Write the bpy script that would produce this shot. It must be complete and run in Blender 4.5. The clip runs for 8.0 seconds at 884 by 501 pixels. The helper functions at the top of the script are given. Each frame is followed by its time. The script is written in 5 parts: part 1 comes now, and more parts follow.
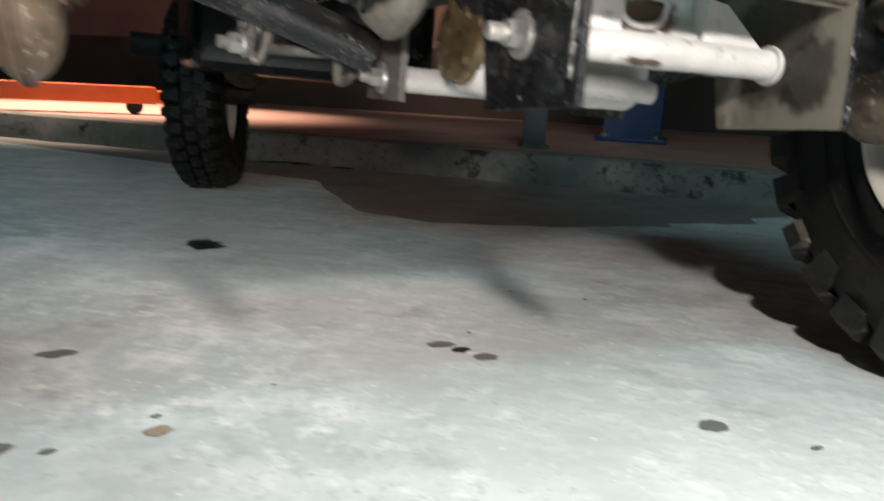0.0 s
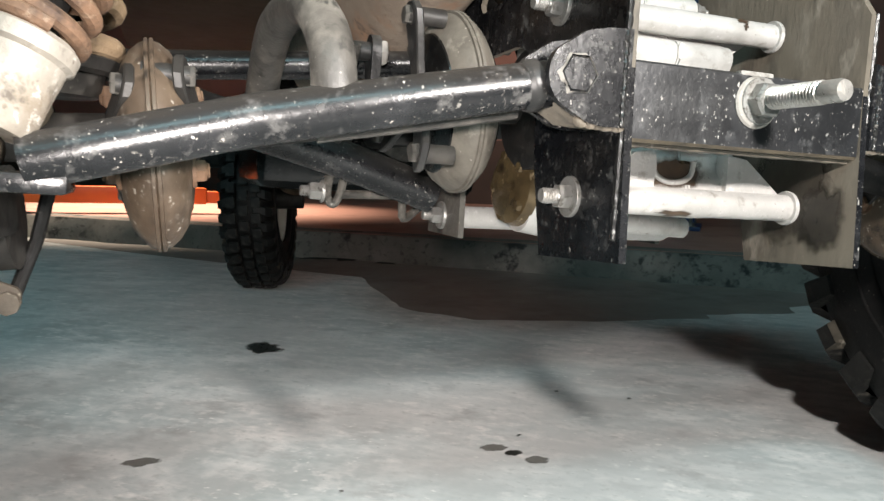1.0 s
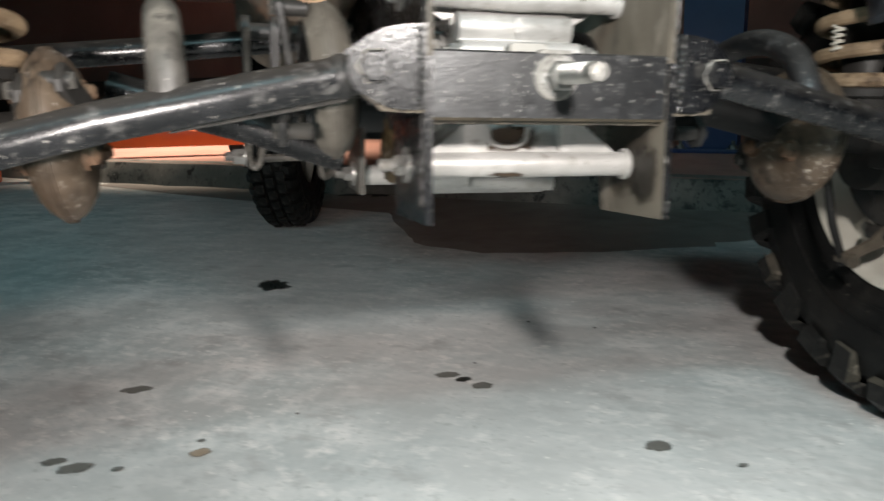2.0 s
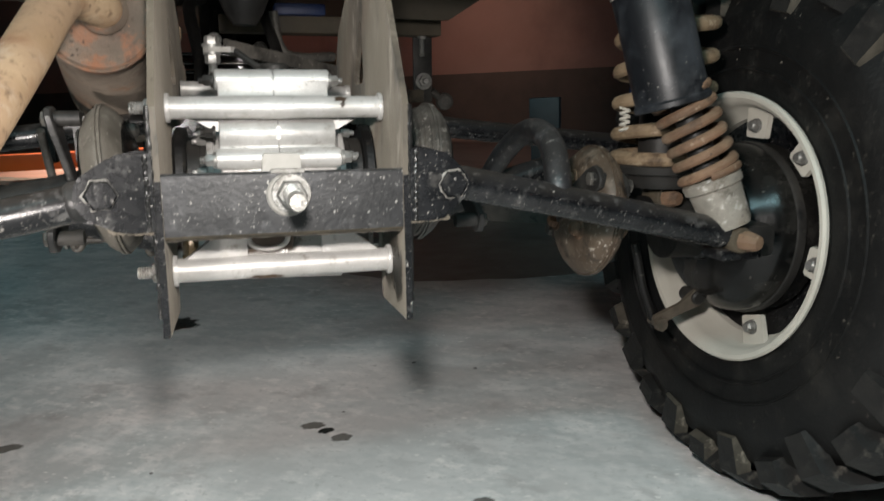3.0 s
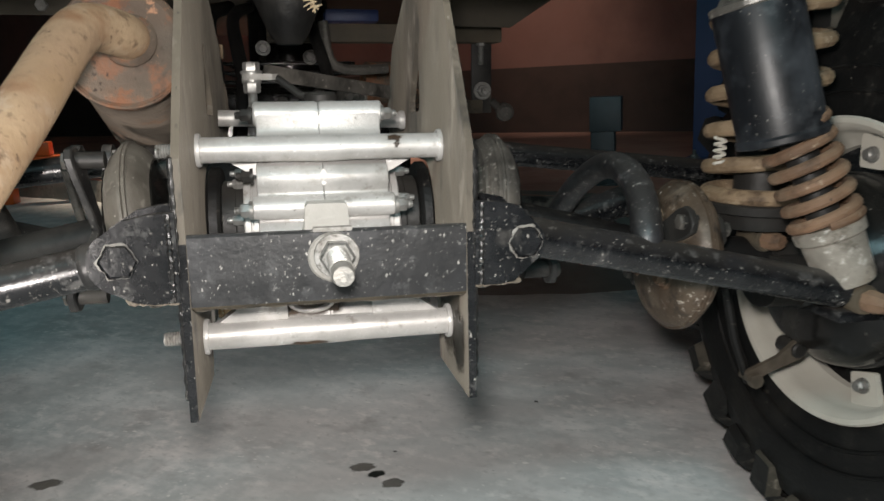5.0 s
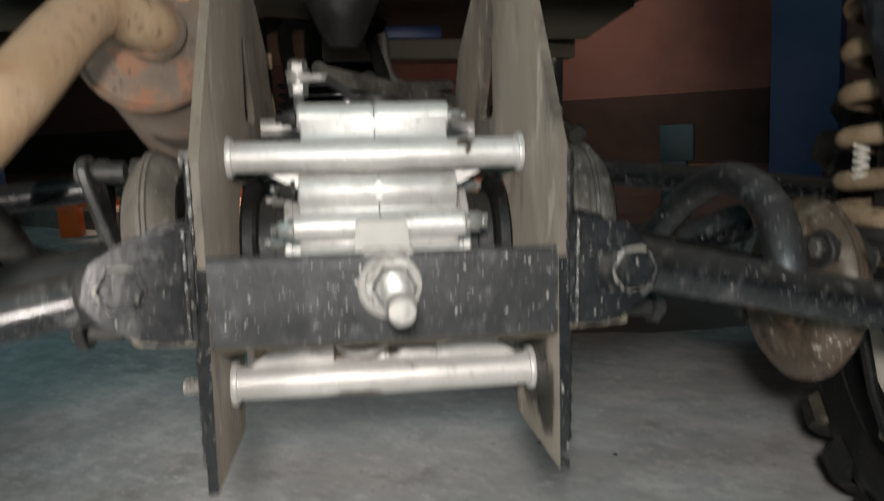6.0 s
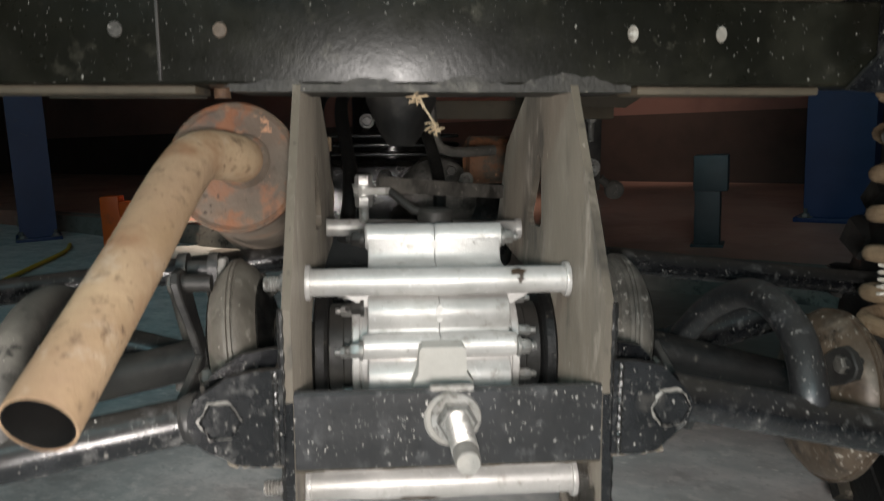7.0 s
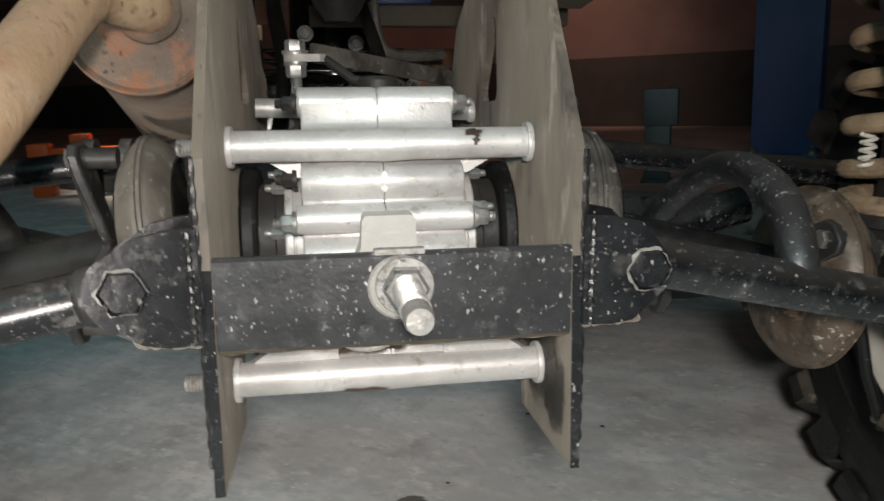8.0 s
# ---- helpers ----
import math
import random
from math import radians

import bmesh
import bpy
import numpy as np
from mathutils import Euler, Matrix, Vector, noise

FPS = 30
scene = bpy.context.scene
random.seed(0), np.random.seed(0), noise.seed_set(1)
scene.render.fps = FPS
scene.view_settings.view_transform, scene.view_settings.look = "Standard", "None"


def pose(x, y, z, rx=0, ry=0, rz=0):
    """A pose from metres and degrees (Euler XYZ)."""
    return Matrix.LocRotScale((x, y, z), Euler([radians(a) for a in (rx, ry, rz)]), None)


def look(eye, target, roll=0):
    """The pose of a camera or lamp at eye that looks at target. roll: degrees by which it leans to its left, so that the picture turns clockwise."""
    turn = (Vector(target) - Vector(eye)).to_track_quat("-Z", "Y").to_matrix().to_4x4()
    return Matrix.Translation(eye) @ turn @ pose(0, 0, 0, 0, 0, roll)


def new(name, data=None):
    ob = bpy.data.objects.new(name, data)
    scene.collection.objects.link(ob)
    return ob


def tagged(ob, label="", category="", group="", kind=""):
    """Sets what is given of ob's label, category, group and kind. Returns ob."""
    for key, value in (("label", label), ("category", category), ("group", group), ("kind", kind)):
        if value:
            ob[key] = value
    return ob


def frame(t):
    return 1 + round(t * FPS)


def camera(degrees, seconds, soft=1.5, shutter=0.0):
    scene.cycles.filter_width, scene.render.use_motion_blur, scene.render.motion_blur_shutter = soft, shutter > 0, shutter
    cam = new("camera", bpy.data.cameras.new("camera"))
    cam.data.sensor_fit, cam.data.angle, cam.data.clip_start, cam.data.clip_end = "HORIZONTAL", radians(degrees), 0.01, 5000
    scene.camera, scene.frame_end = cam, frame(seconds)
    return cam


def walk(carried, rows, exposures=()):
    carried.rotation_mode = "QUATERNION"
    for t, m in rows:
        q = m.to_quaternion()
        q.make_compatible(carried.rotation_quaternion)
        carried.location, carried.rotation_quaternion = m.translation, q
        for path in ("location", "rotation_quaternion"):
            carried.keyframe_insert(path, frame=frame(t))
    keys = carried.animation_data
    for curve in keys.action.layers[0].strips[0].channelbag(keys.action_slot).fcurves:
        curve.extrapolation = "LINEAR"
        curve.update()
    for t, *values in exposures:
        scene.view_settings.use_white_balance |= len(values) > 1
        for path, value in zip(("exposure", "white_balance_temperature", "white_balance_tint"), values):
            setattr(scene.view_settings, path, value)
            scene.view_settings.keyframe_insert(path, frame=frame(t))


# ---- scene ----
cam = camera(60.7, 8.0, soft=1.45, shutter=0.5)
PATH = [
    (0, (-0.297, -0.327, 0.295), (0.464, 1.475, -0.122), 3.1),
    (0.2, (-0.320, -0.331, 0.311), (0.399, 1.498, -0.064), 2.9),
    (0.5, (-0.325, -0.351, 0.324), (0.380, 1.503, 0.067), 2.8),
    (0.8, (-0.339, -0.374, 0.335), (0.358, 1.490, 0.125), 2.2),
    (1, (-0.340, -0.379, 0.340), (0.339, 1.491, 0.135), 1.5),
    (1.2, (-0.338, -0.399, 0.342), (0.297, 1.484, 0.109), 1.0),
    (1.5, (-0.307, -0.438, 0.358), (0.255, 1.451, 0.018), -0.1),
    (1.8, (-0.257, -0.482, 0.368), (0.260, 1.412, -0.007), -0.7),
    (2, (-0.211, -0.501, 0.376), (0.274, 1.398, -0.022), -1.0),
    (2.2, (-0.151, -0.527, 0.391), (0.332, 1.367, -0.033), -1.1),
    (3.3, (-0.028, -0.565, 0.473), (0.477, 1.332, 0.087), -2.3),
    (3.5, (-0.029, -0.563, 0.481), (0.472, 1.337, 0.110), -2.2),
    (4, (-0.021, -0.534, 0.515), (0.461, 1.368, 0.129), -2.4),
    (4.5, (-0.021, -0.502, 0.515), (0.383, 1.410, 0.094), -2.5),
    (4.7, (-0.018, -0.494, 0.511), (0.369, 1.416, 0.059), -2.4),
    (5.8, (-0.024, -0.384, 0.435), (0.239, 1.574, 0.123), -2.9),
    (6, (-0.014, -0.370, 0.466), (0.209, 1.590, 0.138), -3.0),
    (6.2, (-0.011, -0.362, 0.515), (0.193, 1.602, 0.187), -3.3),
    (6.5, (-0.023, -0.372, 0.561), (0.157, 1.593, 0.234), -2.7),
    (6.8, (-0.033, -0.393, 0.565), (0.134, 1.574, 0.242), -2.1),
    (7, (-0.032, -0.405, 0.550), (0.116, 1.564, 0.231), -2.0),
    (7.2, (-0.026, -0.409, 0.528), (0.120, 1.553, 0.174), -1.7),
    (7.4, (-0.018, -0.396, 0.506), (0.125, 1.559, 0.107), -2.3),
    (7.5, (-0.017, -0.382, 0.498), (0.143, 1.566, 0.075), -2.9),
    (7.8, (-0.025, -0.354, 0.490), (0.196, 1.584, 0.047), -3.7),
    (8, (-0.028, -0.354, 0.485), (0.245, 1.578, 0.046), -2.4),
]
EXPOSURES = [(0, 1.2), (1.0, 1.27), (2.0, 0.66), (3.5, 0.44), (4.7, 0.4), (6.0, 0.25), (7.0, 0.27), (8, 0.33)]
walk(cam, [(t, look(eye, target, roll)) for t, eye, target, roll in PATH], EXPOSURES)

# ---------------------------------------------------------------- light
world = bpy.data.worlds.new("night_workshop")
scene.world = world
world.use_nodes = True
world.node_tree.nodes["Background"].inputs[0].default_value = (0.55, 0.7, 0.8, 1)
world.node_tree.nodes["Background"].inputs[1].default_value = 0.004


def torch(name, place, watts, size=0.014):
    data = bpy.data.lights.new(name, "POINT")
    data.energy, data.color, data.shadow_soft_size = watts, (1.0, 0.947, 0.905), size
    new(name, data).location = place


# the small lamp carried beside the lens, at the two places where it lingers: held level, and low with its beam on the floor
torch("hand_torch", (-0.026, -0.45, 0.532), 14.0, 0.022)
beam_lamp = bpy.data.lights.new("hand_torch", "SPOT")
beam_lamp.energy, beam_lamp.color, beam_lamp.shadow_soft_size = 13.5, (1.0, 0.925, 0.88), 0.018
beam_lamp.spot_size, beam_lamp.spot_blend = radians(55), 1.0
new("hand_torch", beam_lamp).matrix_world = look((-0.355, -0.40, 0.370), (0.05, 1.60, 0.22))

hall = bpy.data.lights.new("hall_lamp", "SPOT")
hall.energy, hall.color, hall.spot_size, hall.spot_blend, hall.shadow_soft_size = 1700.0, (1.0, 0.82, 0.64), radians(36), 1.0, 0.15
new("hall_lamp", hall).matrix_world = look((-1.4, 5.0, 3.7), (-0.35, 4.2, 0.1))
wall_lamp = bpy.data.lights.new("hall_lamp", "SPOT")
wall_lamp.energy, wall_lamp.color, wall_lamp.spot_size, wall_lamp.spot_blend, wall_lamp.shadow_soft_size = 62.0, (1.0, 0.80, 0.66), radians(36), 1.0, 0.15
new("hall_lamp", wall_lamp).matrix_world = look((0.9, 3.9, 2.9), (1.95, 5.10, 0.85))
# added, unseen area lamps, behind and left, for the hall's cool ambient light
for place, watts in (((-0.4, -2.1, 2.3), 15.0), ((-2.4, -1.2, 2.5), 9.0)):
    cool_fill = bpy.data.lights.new("cool_fill_lamp", "AREA")
    cool_fill.shape, cool_fill.size, cool_fill.size_y, cool_fill.energy, cool_fill.color = "RECTANGLE", 1.5, 0.25, watts, (0.55, 0.93, 1.0)
    new("cool_fill_lamp", cool_fill).matrix_world = look(place, (0.0, 0.7, 0.0))


# ---------------------------------------------------------------- materials
def surface(name, low, high, scale=14.0, rough=0.5, metal=0.0, chips=None, dust=None, bump=0.2, bump_scale=180.0, spread=0.12, spec=0.5, stretch=None, specks=None, fuzz=0.0):
    """A worn surface: two tones at a large scale, chips with hard edges, dust that gathers in patches and on tops."""
    m = bpy.data.materials.new(name)
    m.use_nodes = True
    nt = m.node_tree
    n, link = nt.nodes, nt.links.new
    b = n["Principled BSDF"]
    b.inputs["Metallic"].default_value = metal
    b.inputs["Specular IOR Level"].default_value = spec
    b.inputs["Diffuse Roughness"].default_value = 1.0 if fuzz else 0.3
    b.inputs["Sheen Weight"].default_value, b.inputs["Sheen Roughness"].default_value = fuzz, 0.6
    co = n.new("ShaderNodeTexCoord").outputs["Object"]
    if stretch:
        mp = n.new("ShaderNodeMapping")
        mp.inputs["Scale"].default_value = stretch
        link(co, mp.inputs["Vector"])
        co = mp.outputs["Vector"]

    def noise_at(s, detail=6.0, roughness=0.6):
        t = n.new("ShaderNodeTexNoise")
        t.inputs["Scale"].default_value, t.inputs["Detail"].default_value, t.inputs["Roughness"].default_value = s, detail, roughness
        link(co, t.inputs["Vector"])
        return t.outputs["Fac"]

    def ramp(fac, a, c):
        r = n.new("ShaderNodeMapRange")
        r.inputs["From Min"].default_value, r.inputs["From Max"].default_value = a, c
        link(fac, r.inputs["Value"])
        return r.outputs["Result"]

    def mix(fac, a, c):
        x = n.new("ShaderNodeMix")
        x.data_type = "RGBA"
        link(fac, x.inputs[0])
        for socket, v in ((x.inputs[6], a), (x.inputs[7], c)):
            if isinstance(v, tuple):
                socket.default_value = (*v, 1)
            else:
                link(v, socket)
        return x.outputs[2]

    colour = mix(ramp(noise_at(scale), 0.3, 0.7), low, high)
    r_value = n.new("ShaderNodeMapRange")
    r_value.inputs["To Min"].default_value, r_value.inputs["To Max"].default_value = rough - spread, rough + spread
    link(noise_at(scale * 3.1), r_value.inputs["Value"])
    r_out = r_value.outputs["Result"]
    height = noise_at(bump_scale, 4.0)

    def raise_rough(fac, to):
        x = n.new("ShaderNodeMix")
        link(fac, x.inputs[0])
        link(r_out, x.inputs[2])
        x.inputs[3].default_value = to
        return x.outputs[0]

    if dust:
        c, s, lo, hi, top = dust
        fac = ramp(noise_at(s, 8.0, 0.65), lo, hi)
        if top:
            g = n.new("ShaderNodeNewGeometry")
            sep = n.new("ShaderNodeSeparateXYZ")
            link(g.outputs["Normal"], sep.inputs[0])
            up = ramp(sep.outputs["Z"], 0.1, 1.0)
            a = n.new("ShaderNodeMath")
            a.operation, a.use_clamp = "MULTIPLY_ADD", True
            link(up, a.inputs[0])
            a.inputs[1].default_value = top
            link(fac, a.inputs[2])
            fac = a.outputs[0]
        colour = mix(fac, colour, c)
        r_out = raise_rough(fac, 0.85)
    for c, s, lo, *soft in ([chips] if isinstance(chips, tuple) else chips or []):
        spots = ramp(noise_at(s, 4.0, 0.65), lo, lo + (soft[0] if soft else 0.04))
        gather = n.new("ShaderNodeMath")
        gather.operation = "MULTIPLY"
        link(spots, gather.inputs[0])
        if soft and soft[0] >= 0.1:
            link(ramp(noise_at(s * 0.13, 3.0), 0.36, 0.56), gather.inputs[1])
        else:
            link(ramp(noise_at(max(3.0, min(s * 0.13, 15.0)), 4.0), 0.44, 0.62), gather.inputs[1])
        fac = gather.outputs[0]
        colour = mix(fac, colour, c)
        if not soft or soft[0] < 0.1:
            r_out = raise_rough(fac, 0.7)
    for c, s, radius, share, squeeze in specks or []:
        # spatter: a share of the cells of a cell pattern each hold one dot of uneven size and outline
        wob = n.new("ShaderNodeTexNoise")
        wob.inputs["Scale"].default_value, wob.inputs["Detail"].default_value = s * 1.3, 3.0
        link(co, wob.inputs["Vector"])
        bend = n.new("ShaderNodeVectorMath")
        bend.operation = "MULTIPLY_ADD"
        link(wob.outputs["Color"], bend.inputs[0])
        bend.inputs[1].default_value = (1.1 / s,) * 3
        link(co, bend.inputs[2])
        mp = n.new("ShaderNodeMapping")
        mp.inputs["Scale"].default_value = (1, 1, squeeze)
        link(bend.outputs[0], mp.inputs["Vector"])
        cell = n.new("ShaderNodeTexVoronoi")
        cell.inputs["Scale"].default_value = s
        link(mp.outputs["Vector"], cell.inputs["Vector"])
        sep = n.new("ShaderNodeSeparateXYZ")
        link(cell.outputs["Color"], sep.inputs[0])
        size = n.new("ShaderNodeMapRange")
        size.inputs["From Min"].default_value, size.inputs["To Max"].default_value = 1 - share, radius
        link(sep.outputs["X"], size.inputs["Value"])
        gap = n.new("ShaderNodeMath")
        gap.operation = "SUBTRACT"
        link(size.outputs["Result"], gap.inputs[0])
        link(cell.outputs["Distance"], gap.inputs[1])
        dot = n.new("ShaderNodeMath")
        dot.operation = "MULTIPLY"
        link(ramp(gap.outputs[0], 0.0, 0.2), dot.inputs[0])
        link(ramp(noise_at(min(s * 0.12, 28.0), 3.0), 0.38, 0.60), dot.inputs[1])
        colour = mix(dot.outputs[0], colour, c)
        r_out = raise_rough(dot.outputs[0], 0.75)
    link(colour, b.inputs["Base Color"])
    link(r_out, b.inputs["Roughness"])
    bp = n.new("ShaderNodeBump")
    bp.inputs["Strength"].default_value, bp.inputs["Distance"].default_value = bump, 0.002
    link(height, bp.inputs["Height"])
    link(bp.outputs["Normal"], b.inputs["Normal"])
    return m


def stain(name, low, high, scale, rough, opacity=0.88):
    """A stain or film that thins out towards its rim, by the mesh's own "stain" values."""
    m = surface(name, low, high, scale, rough)
    n, link = m.node_tree.nodes, m.node_tree.links.new
    at = n.new("ShaderNodeAttribute")
    at.attribute_name = "stain"
    t = n.new("ShaderNodeTexNoise")
    t.inputs["Scale"].default_value, t.inputs["Detail"].default_value = 160.0, 6.0
    link(n.new("ShaderNodeTexCoord").outputs["Object"], t.inputs["Vector"])
    add = n.new("ShaderNodeMath")
    add.operation = "ADD"
    link(at.outputs["Fac"], add.inputs[0])
    link(t.outputs["Fac"], add.inputs[1])
    r = n.new("ShaderNodeMapRange")
    r.inputs["From Min"].default_value, r.inputs["From Max"].default_value = 0.50, 1.0
    r.inputs["To Max"].default_value = opacity
    link(add.outputs[0], r.inputs["Value"])
    link(r.outputs["Result"], n["Principled BSDF"].inputs["Alpha"])
    return m


BLACK = surface("chipped_black_paint", (0.0025, 0.0028, 0.0036), (0.005, 0.0052, 0.006), 30, 0.27, 0, [((0.014, 0.0145, 0.016), 14, 0.50, 0.16), ((0.06, 0.059, 0.057), 75, 0.565, 0.11), ((0.15, 0.143, 0.13), 190, 0.625, 0.10)], ((0.105, 0.095, 0.080), 22, 0.64, 0.9, 0.22), 0.12, 260, 0.10, 0.5, specks=[((0.36, 0.34, 0.31), 420, 0.42, 0.10, 0.55), ((0.26, 0.245, 0.22), 800, 0.50, 0.14, 0.8), ((0.30, 0.28, 0.25), 190, 0.24, 0.08, 0.5)])
BLACK_DRUM = surface("glossy_black_drum_paint", (0.003, 0.0032, 0.0035), (0.007, 0.0066, 0.006), 24, 0.17, 0, [((0.02, 0.019, 0.017), 30, 0.50, 0.2)], ((0.04, 0.037, 0.031), 18, 0.56, 0.9, 0.2), 0.12, 160, 0.09, 0.4, specks=[((0.14, 0.13, 0.11), 220, 0.3, 0.2, 1.0)])
COVER_PAINT = surface("dusty_black_cover_paint", (0.0035, 0.004, 0.005), (0.0075, 0.0084, 0.0102), 20, 0.42, 0, [((0.034, 0.038, 0.043), 14, 0.46, 0.16), ((0.055, 0.058, 0.062), 34, 0.55, 0.14)], ((0.05, 0.053, 0.057), 12, 0.62, 0.95, 0.15), 0.06, 300, 0.09, 0.36, specks=[((0.26, 0.25, 0.22), 380, 0.34, 0.12, 0.6), ((0.16, 0.15, 0.135), 700, 0.42, 0.15, 0.8)])
BLACK_CLEAN = surface("olive_black_beam_paint", (0.0050, 0.0051, 0.0036), (0.0105, 0.0104, 0.0074), 18, 0.31, 0, [((0.020, 0.0195, 0.014), 9, 0.52, 0.2), ((0.05, 0.047, 0.036), 46, 0.62, 0.14)], ((0.036, 0.033, 0.023), 7, 0.60, 0.95, 0.0), 0.08, 300, 0.12, 0.20, specks=[((0.26, 0.25, 0.22), 380, 0.34, 0.12, 0.6), ((0.20, 0.19, 0.17), 240, 0.26, 0.06, 0.6), ((0.16, 0.15, 0.135), 700, 0.42, 0.15, 0.8)])
CROSS_PAINT = surface("sheened_black_paint", (0.0035, 0.0038, 0.0046), (0.008, 0.0083, 0.0092), 24, 0.41, 0, [((0.022, 0.023, 0.026), 11, 0.48, 0.14), ((0.05, 0.05, 0.051), 70, 0.565, 0.12), ((0.22, 0.214, 0.20), 210, 0.61, 0.08)], ((0.11, 0.105, 0.096), 20, 0.64, 0.9, 0.2), 0.14, 240, 0.16, 0.7, specks=[((0.40, 0.38, 0.35), 420, 0.42, 0.14, 0.5), ((0.28, 0.265, 0.24), 800, 0.50, 0.2, 0.6), ((0.34, 0.32, 0.29), 260, 0.24, 0.08, 0.45)])
DUST_CUP = surface("dust_covered_cup_steel", (0.062, 0.055, 0.045), (0.145, 0.132, 0.110), 40, 0.55, 0.1, [((0.045, 0.039, 0.031), 24, 0.51, 0.12), ((0.22, 0.202, 0.172), 60, 0.56, 0.14)], None, 0.3, 140, specks=[((0.46, 0.435, 0.385), 260, 0.34, 0.2, 1.0)])
DUST_TUBE = surface("dust_covered_black_tube", (0.02, 0.0192, 0.0175), (0.06, 0.056, 0.050), 30, 0.45, 0, [((0.12, 0.111, 0.097), 40, 0.54, 0.16), ((0.02, 0.019, 0.017), 70, 0.57, 0.1)], ((0.16, 0.146, 0.124), 18, 0.54, 0.8, 0.35), 0.25, 240, 0.1, 0.4, specks=[((0.30, 0.28, 0.25), 420, 0.36, 0.14, 1.0)])
MUFFLER_SHELL = surface("grey_tan_muffler_shell", (0.12, 0.096, 0.074), (0.215, 0.175, 0.137), 18, 0.75, 0.1, [((0.22, 0.115, 0.06), 16, 0.54, 0.14), ((0.07, 0.053, 0.04), 44, 0.55, 0.12)], None, 0.5, 150, specks=[((0.06, 0.04, 0.028), 200, 0.36, 0.25, 1.0)])
DUSTY = surface("dusty_steel_plate", (0.070, 0.059, 0.043), (0.138, 0.118, 0.091), 8, 0.62, 0.0, [((0.032, 0.028, 0.022), 11, 0.525, 0.13), ((0.175, 0.155, 0.127), 50, 0.55, 0.14), ((0.028, 0.025, 0.020), 44, 0.57, 0.12)], ((0.062, 0.054, 0.042), 6, 0.50, 0.66, 0), 0.28, 200, 0.14, 0.4, (1, 1, 0.45), specks=[((0.34, 0.31, 0.265), 260, 0.34, 0.2, 0.7), ((0.03, 0.027, 0.022), 330, 0.4, 0.25, 0.6)], fuzz=0.04)
ALU = surface("cast_aluminium", (0.39, 0.380, 0.364), (0.54, 0.526, 0.504), 28, 0.46, 0.34, [((0.27, 0.25, 0.222), 90, 0.57, 0.14), ((0.64, 0.635, 0.62), 220, 0.6, 0.1), ((0.30, 0.285, 0.26), 18, 0.52, 0.2)], ((0.24, 0.205, 0.155), 13, 0.58, 0.82, 0), 0.16, 420, 0.12, 0.5, specks=[((0.14, 0.125, 0.10), 260, 0.3, 0.16, 1.0)])
LEVER = surface("dusty_brown_lever", (0.05, 0.041, 0.030), (0.12, 0.10, 0.076), 40, 0.6, 0.1, [((0.02, 0.017, 0.013), 60, 0.53, 0.2)], None, 0.3, 200, specks=[((0.28, 0.25, 0.2), 240, 0.35, 0.25, 1.0)])
ALU_DUSTY = surface("dust_creamed_aluminium", (0.36, 0.345, 0.315), (0.47, 0.455, 0.42), 30, 0.6, 0.15, [((0.26, 0.24, 0.205), 60, 0.56, 0.18)], None, 0.2, 300)
ZINC = surface("zinc_bolt", (0.20, 0.195, 0.183), (0.34, 0.335, 0.32), 60, 0.38, 0.6, [((0.10, 0.092, 0.08), 160, 0.56, 0.1)], ((0.16, 0.143, 0.118), 45, 0.50, 0.8, 0), 0.2, 400)
STUD = surface("bright_stud_steel", (0.32, 0.307, 0.285), (0.50, 0.485, 0.458), 50, 0.30, 0.7, None, ((0.32, 0.295, 0.255), 60, 0.48, 0.8, 0), 0.2, 500)
RUST_DUSTY = surface("dust_tan_spring_steel", (0.13, 0.088, 0.05), (0.25, 0.18, 0.11), 40, 0.75, 0.05, [((0.34, 0.27, 0.19), 90, 0.57, 0.14), ((0.06, 0.036, 0.02), 46, 0.53, 0.16)], ((0.28, 0.21, 0.135), 18, 0.52, 0.8, 0.3), 0.5, 240, specks=[((0.05, 0.03, 0.018), 260, 0.4, 0.2, 1.0)])
RUST = surface("rusty_spring_steel", (0.065, 0.036, 0.020), (0.185, 0.108, 0.064), 40, 0.75, 0.1, [((0.32, 0.25, 0.18), 100, 0.60, 0.12), ((0.03, 0.018, 0.012), 46, 0.51, 0.2)], ((0.20, 0.145, 0.096), 18, 0.5, 0.8, 0.35), 0.5, 240, specks=[((0.028, 0.017, 0.011), 260, 0.4, 0.3, 1.0)])
ALLOY = surface("dusty_shock_alloy", (0.19, 0.174, 0.148), (0.33, 0.304, 0.262), 30, 0.55, 0.25, [((0.10, 0.085, 0.068), 70, 0.54, 0.12), ((0.48, 0.46, 0.42), 120, 0.57, 0.1), ((0.17, 0.12, 0.075), 20, 0.55, 0.12)], ((0.19, 0.155, 0.115), 18, 0.50, 0.7, 0.2), 0.5, 140, specks=[((0.10, 0.08, 0.06), 240, 0.36, 0.3, 1.0)])
SCUFF = surface("burnt_dusty_weld", (0.010, 0.0092, 0.0072), (0.034, 0.0305, 0.024), 30, 0.6, 0, [((0.10, 0.092, 0.076), 50, 0.55, 0.16), ((0.012, 0.011, 0.009), 24, 0.52, 0.2)], None, 0.35, 200, 0.12, 0.4, specks=[((0.26, 0.24, 0.2), 300, 0.34, 0.2, 0.8)])
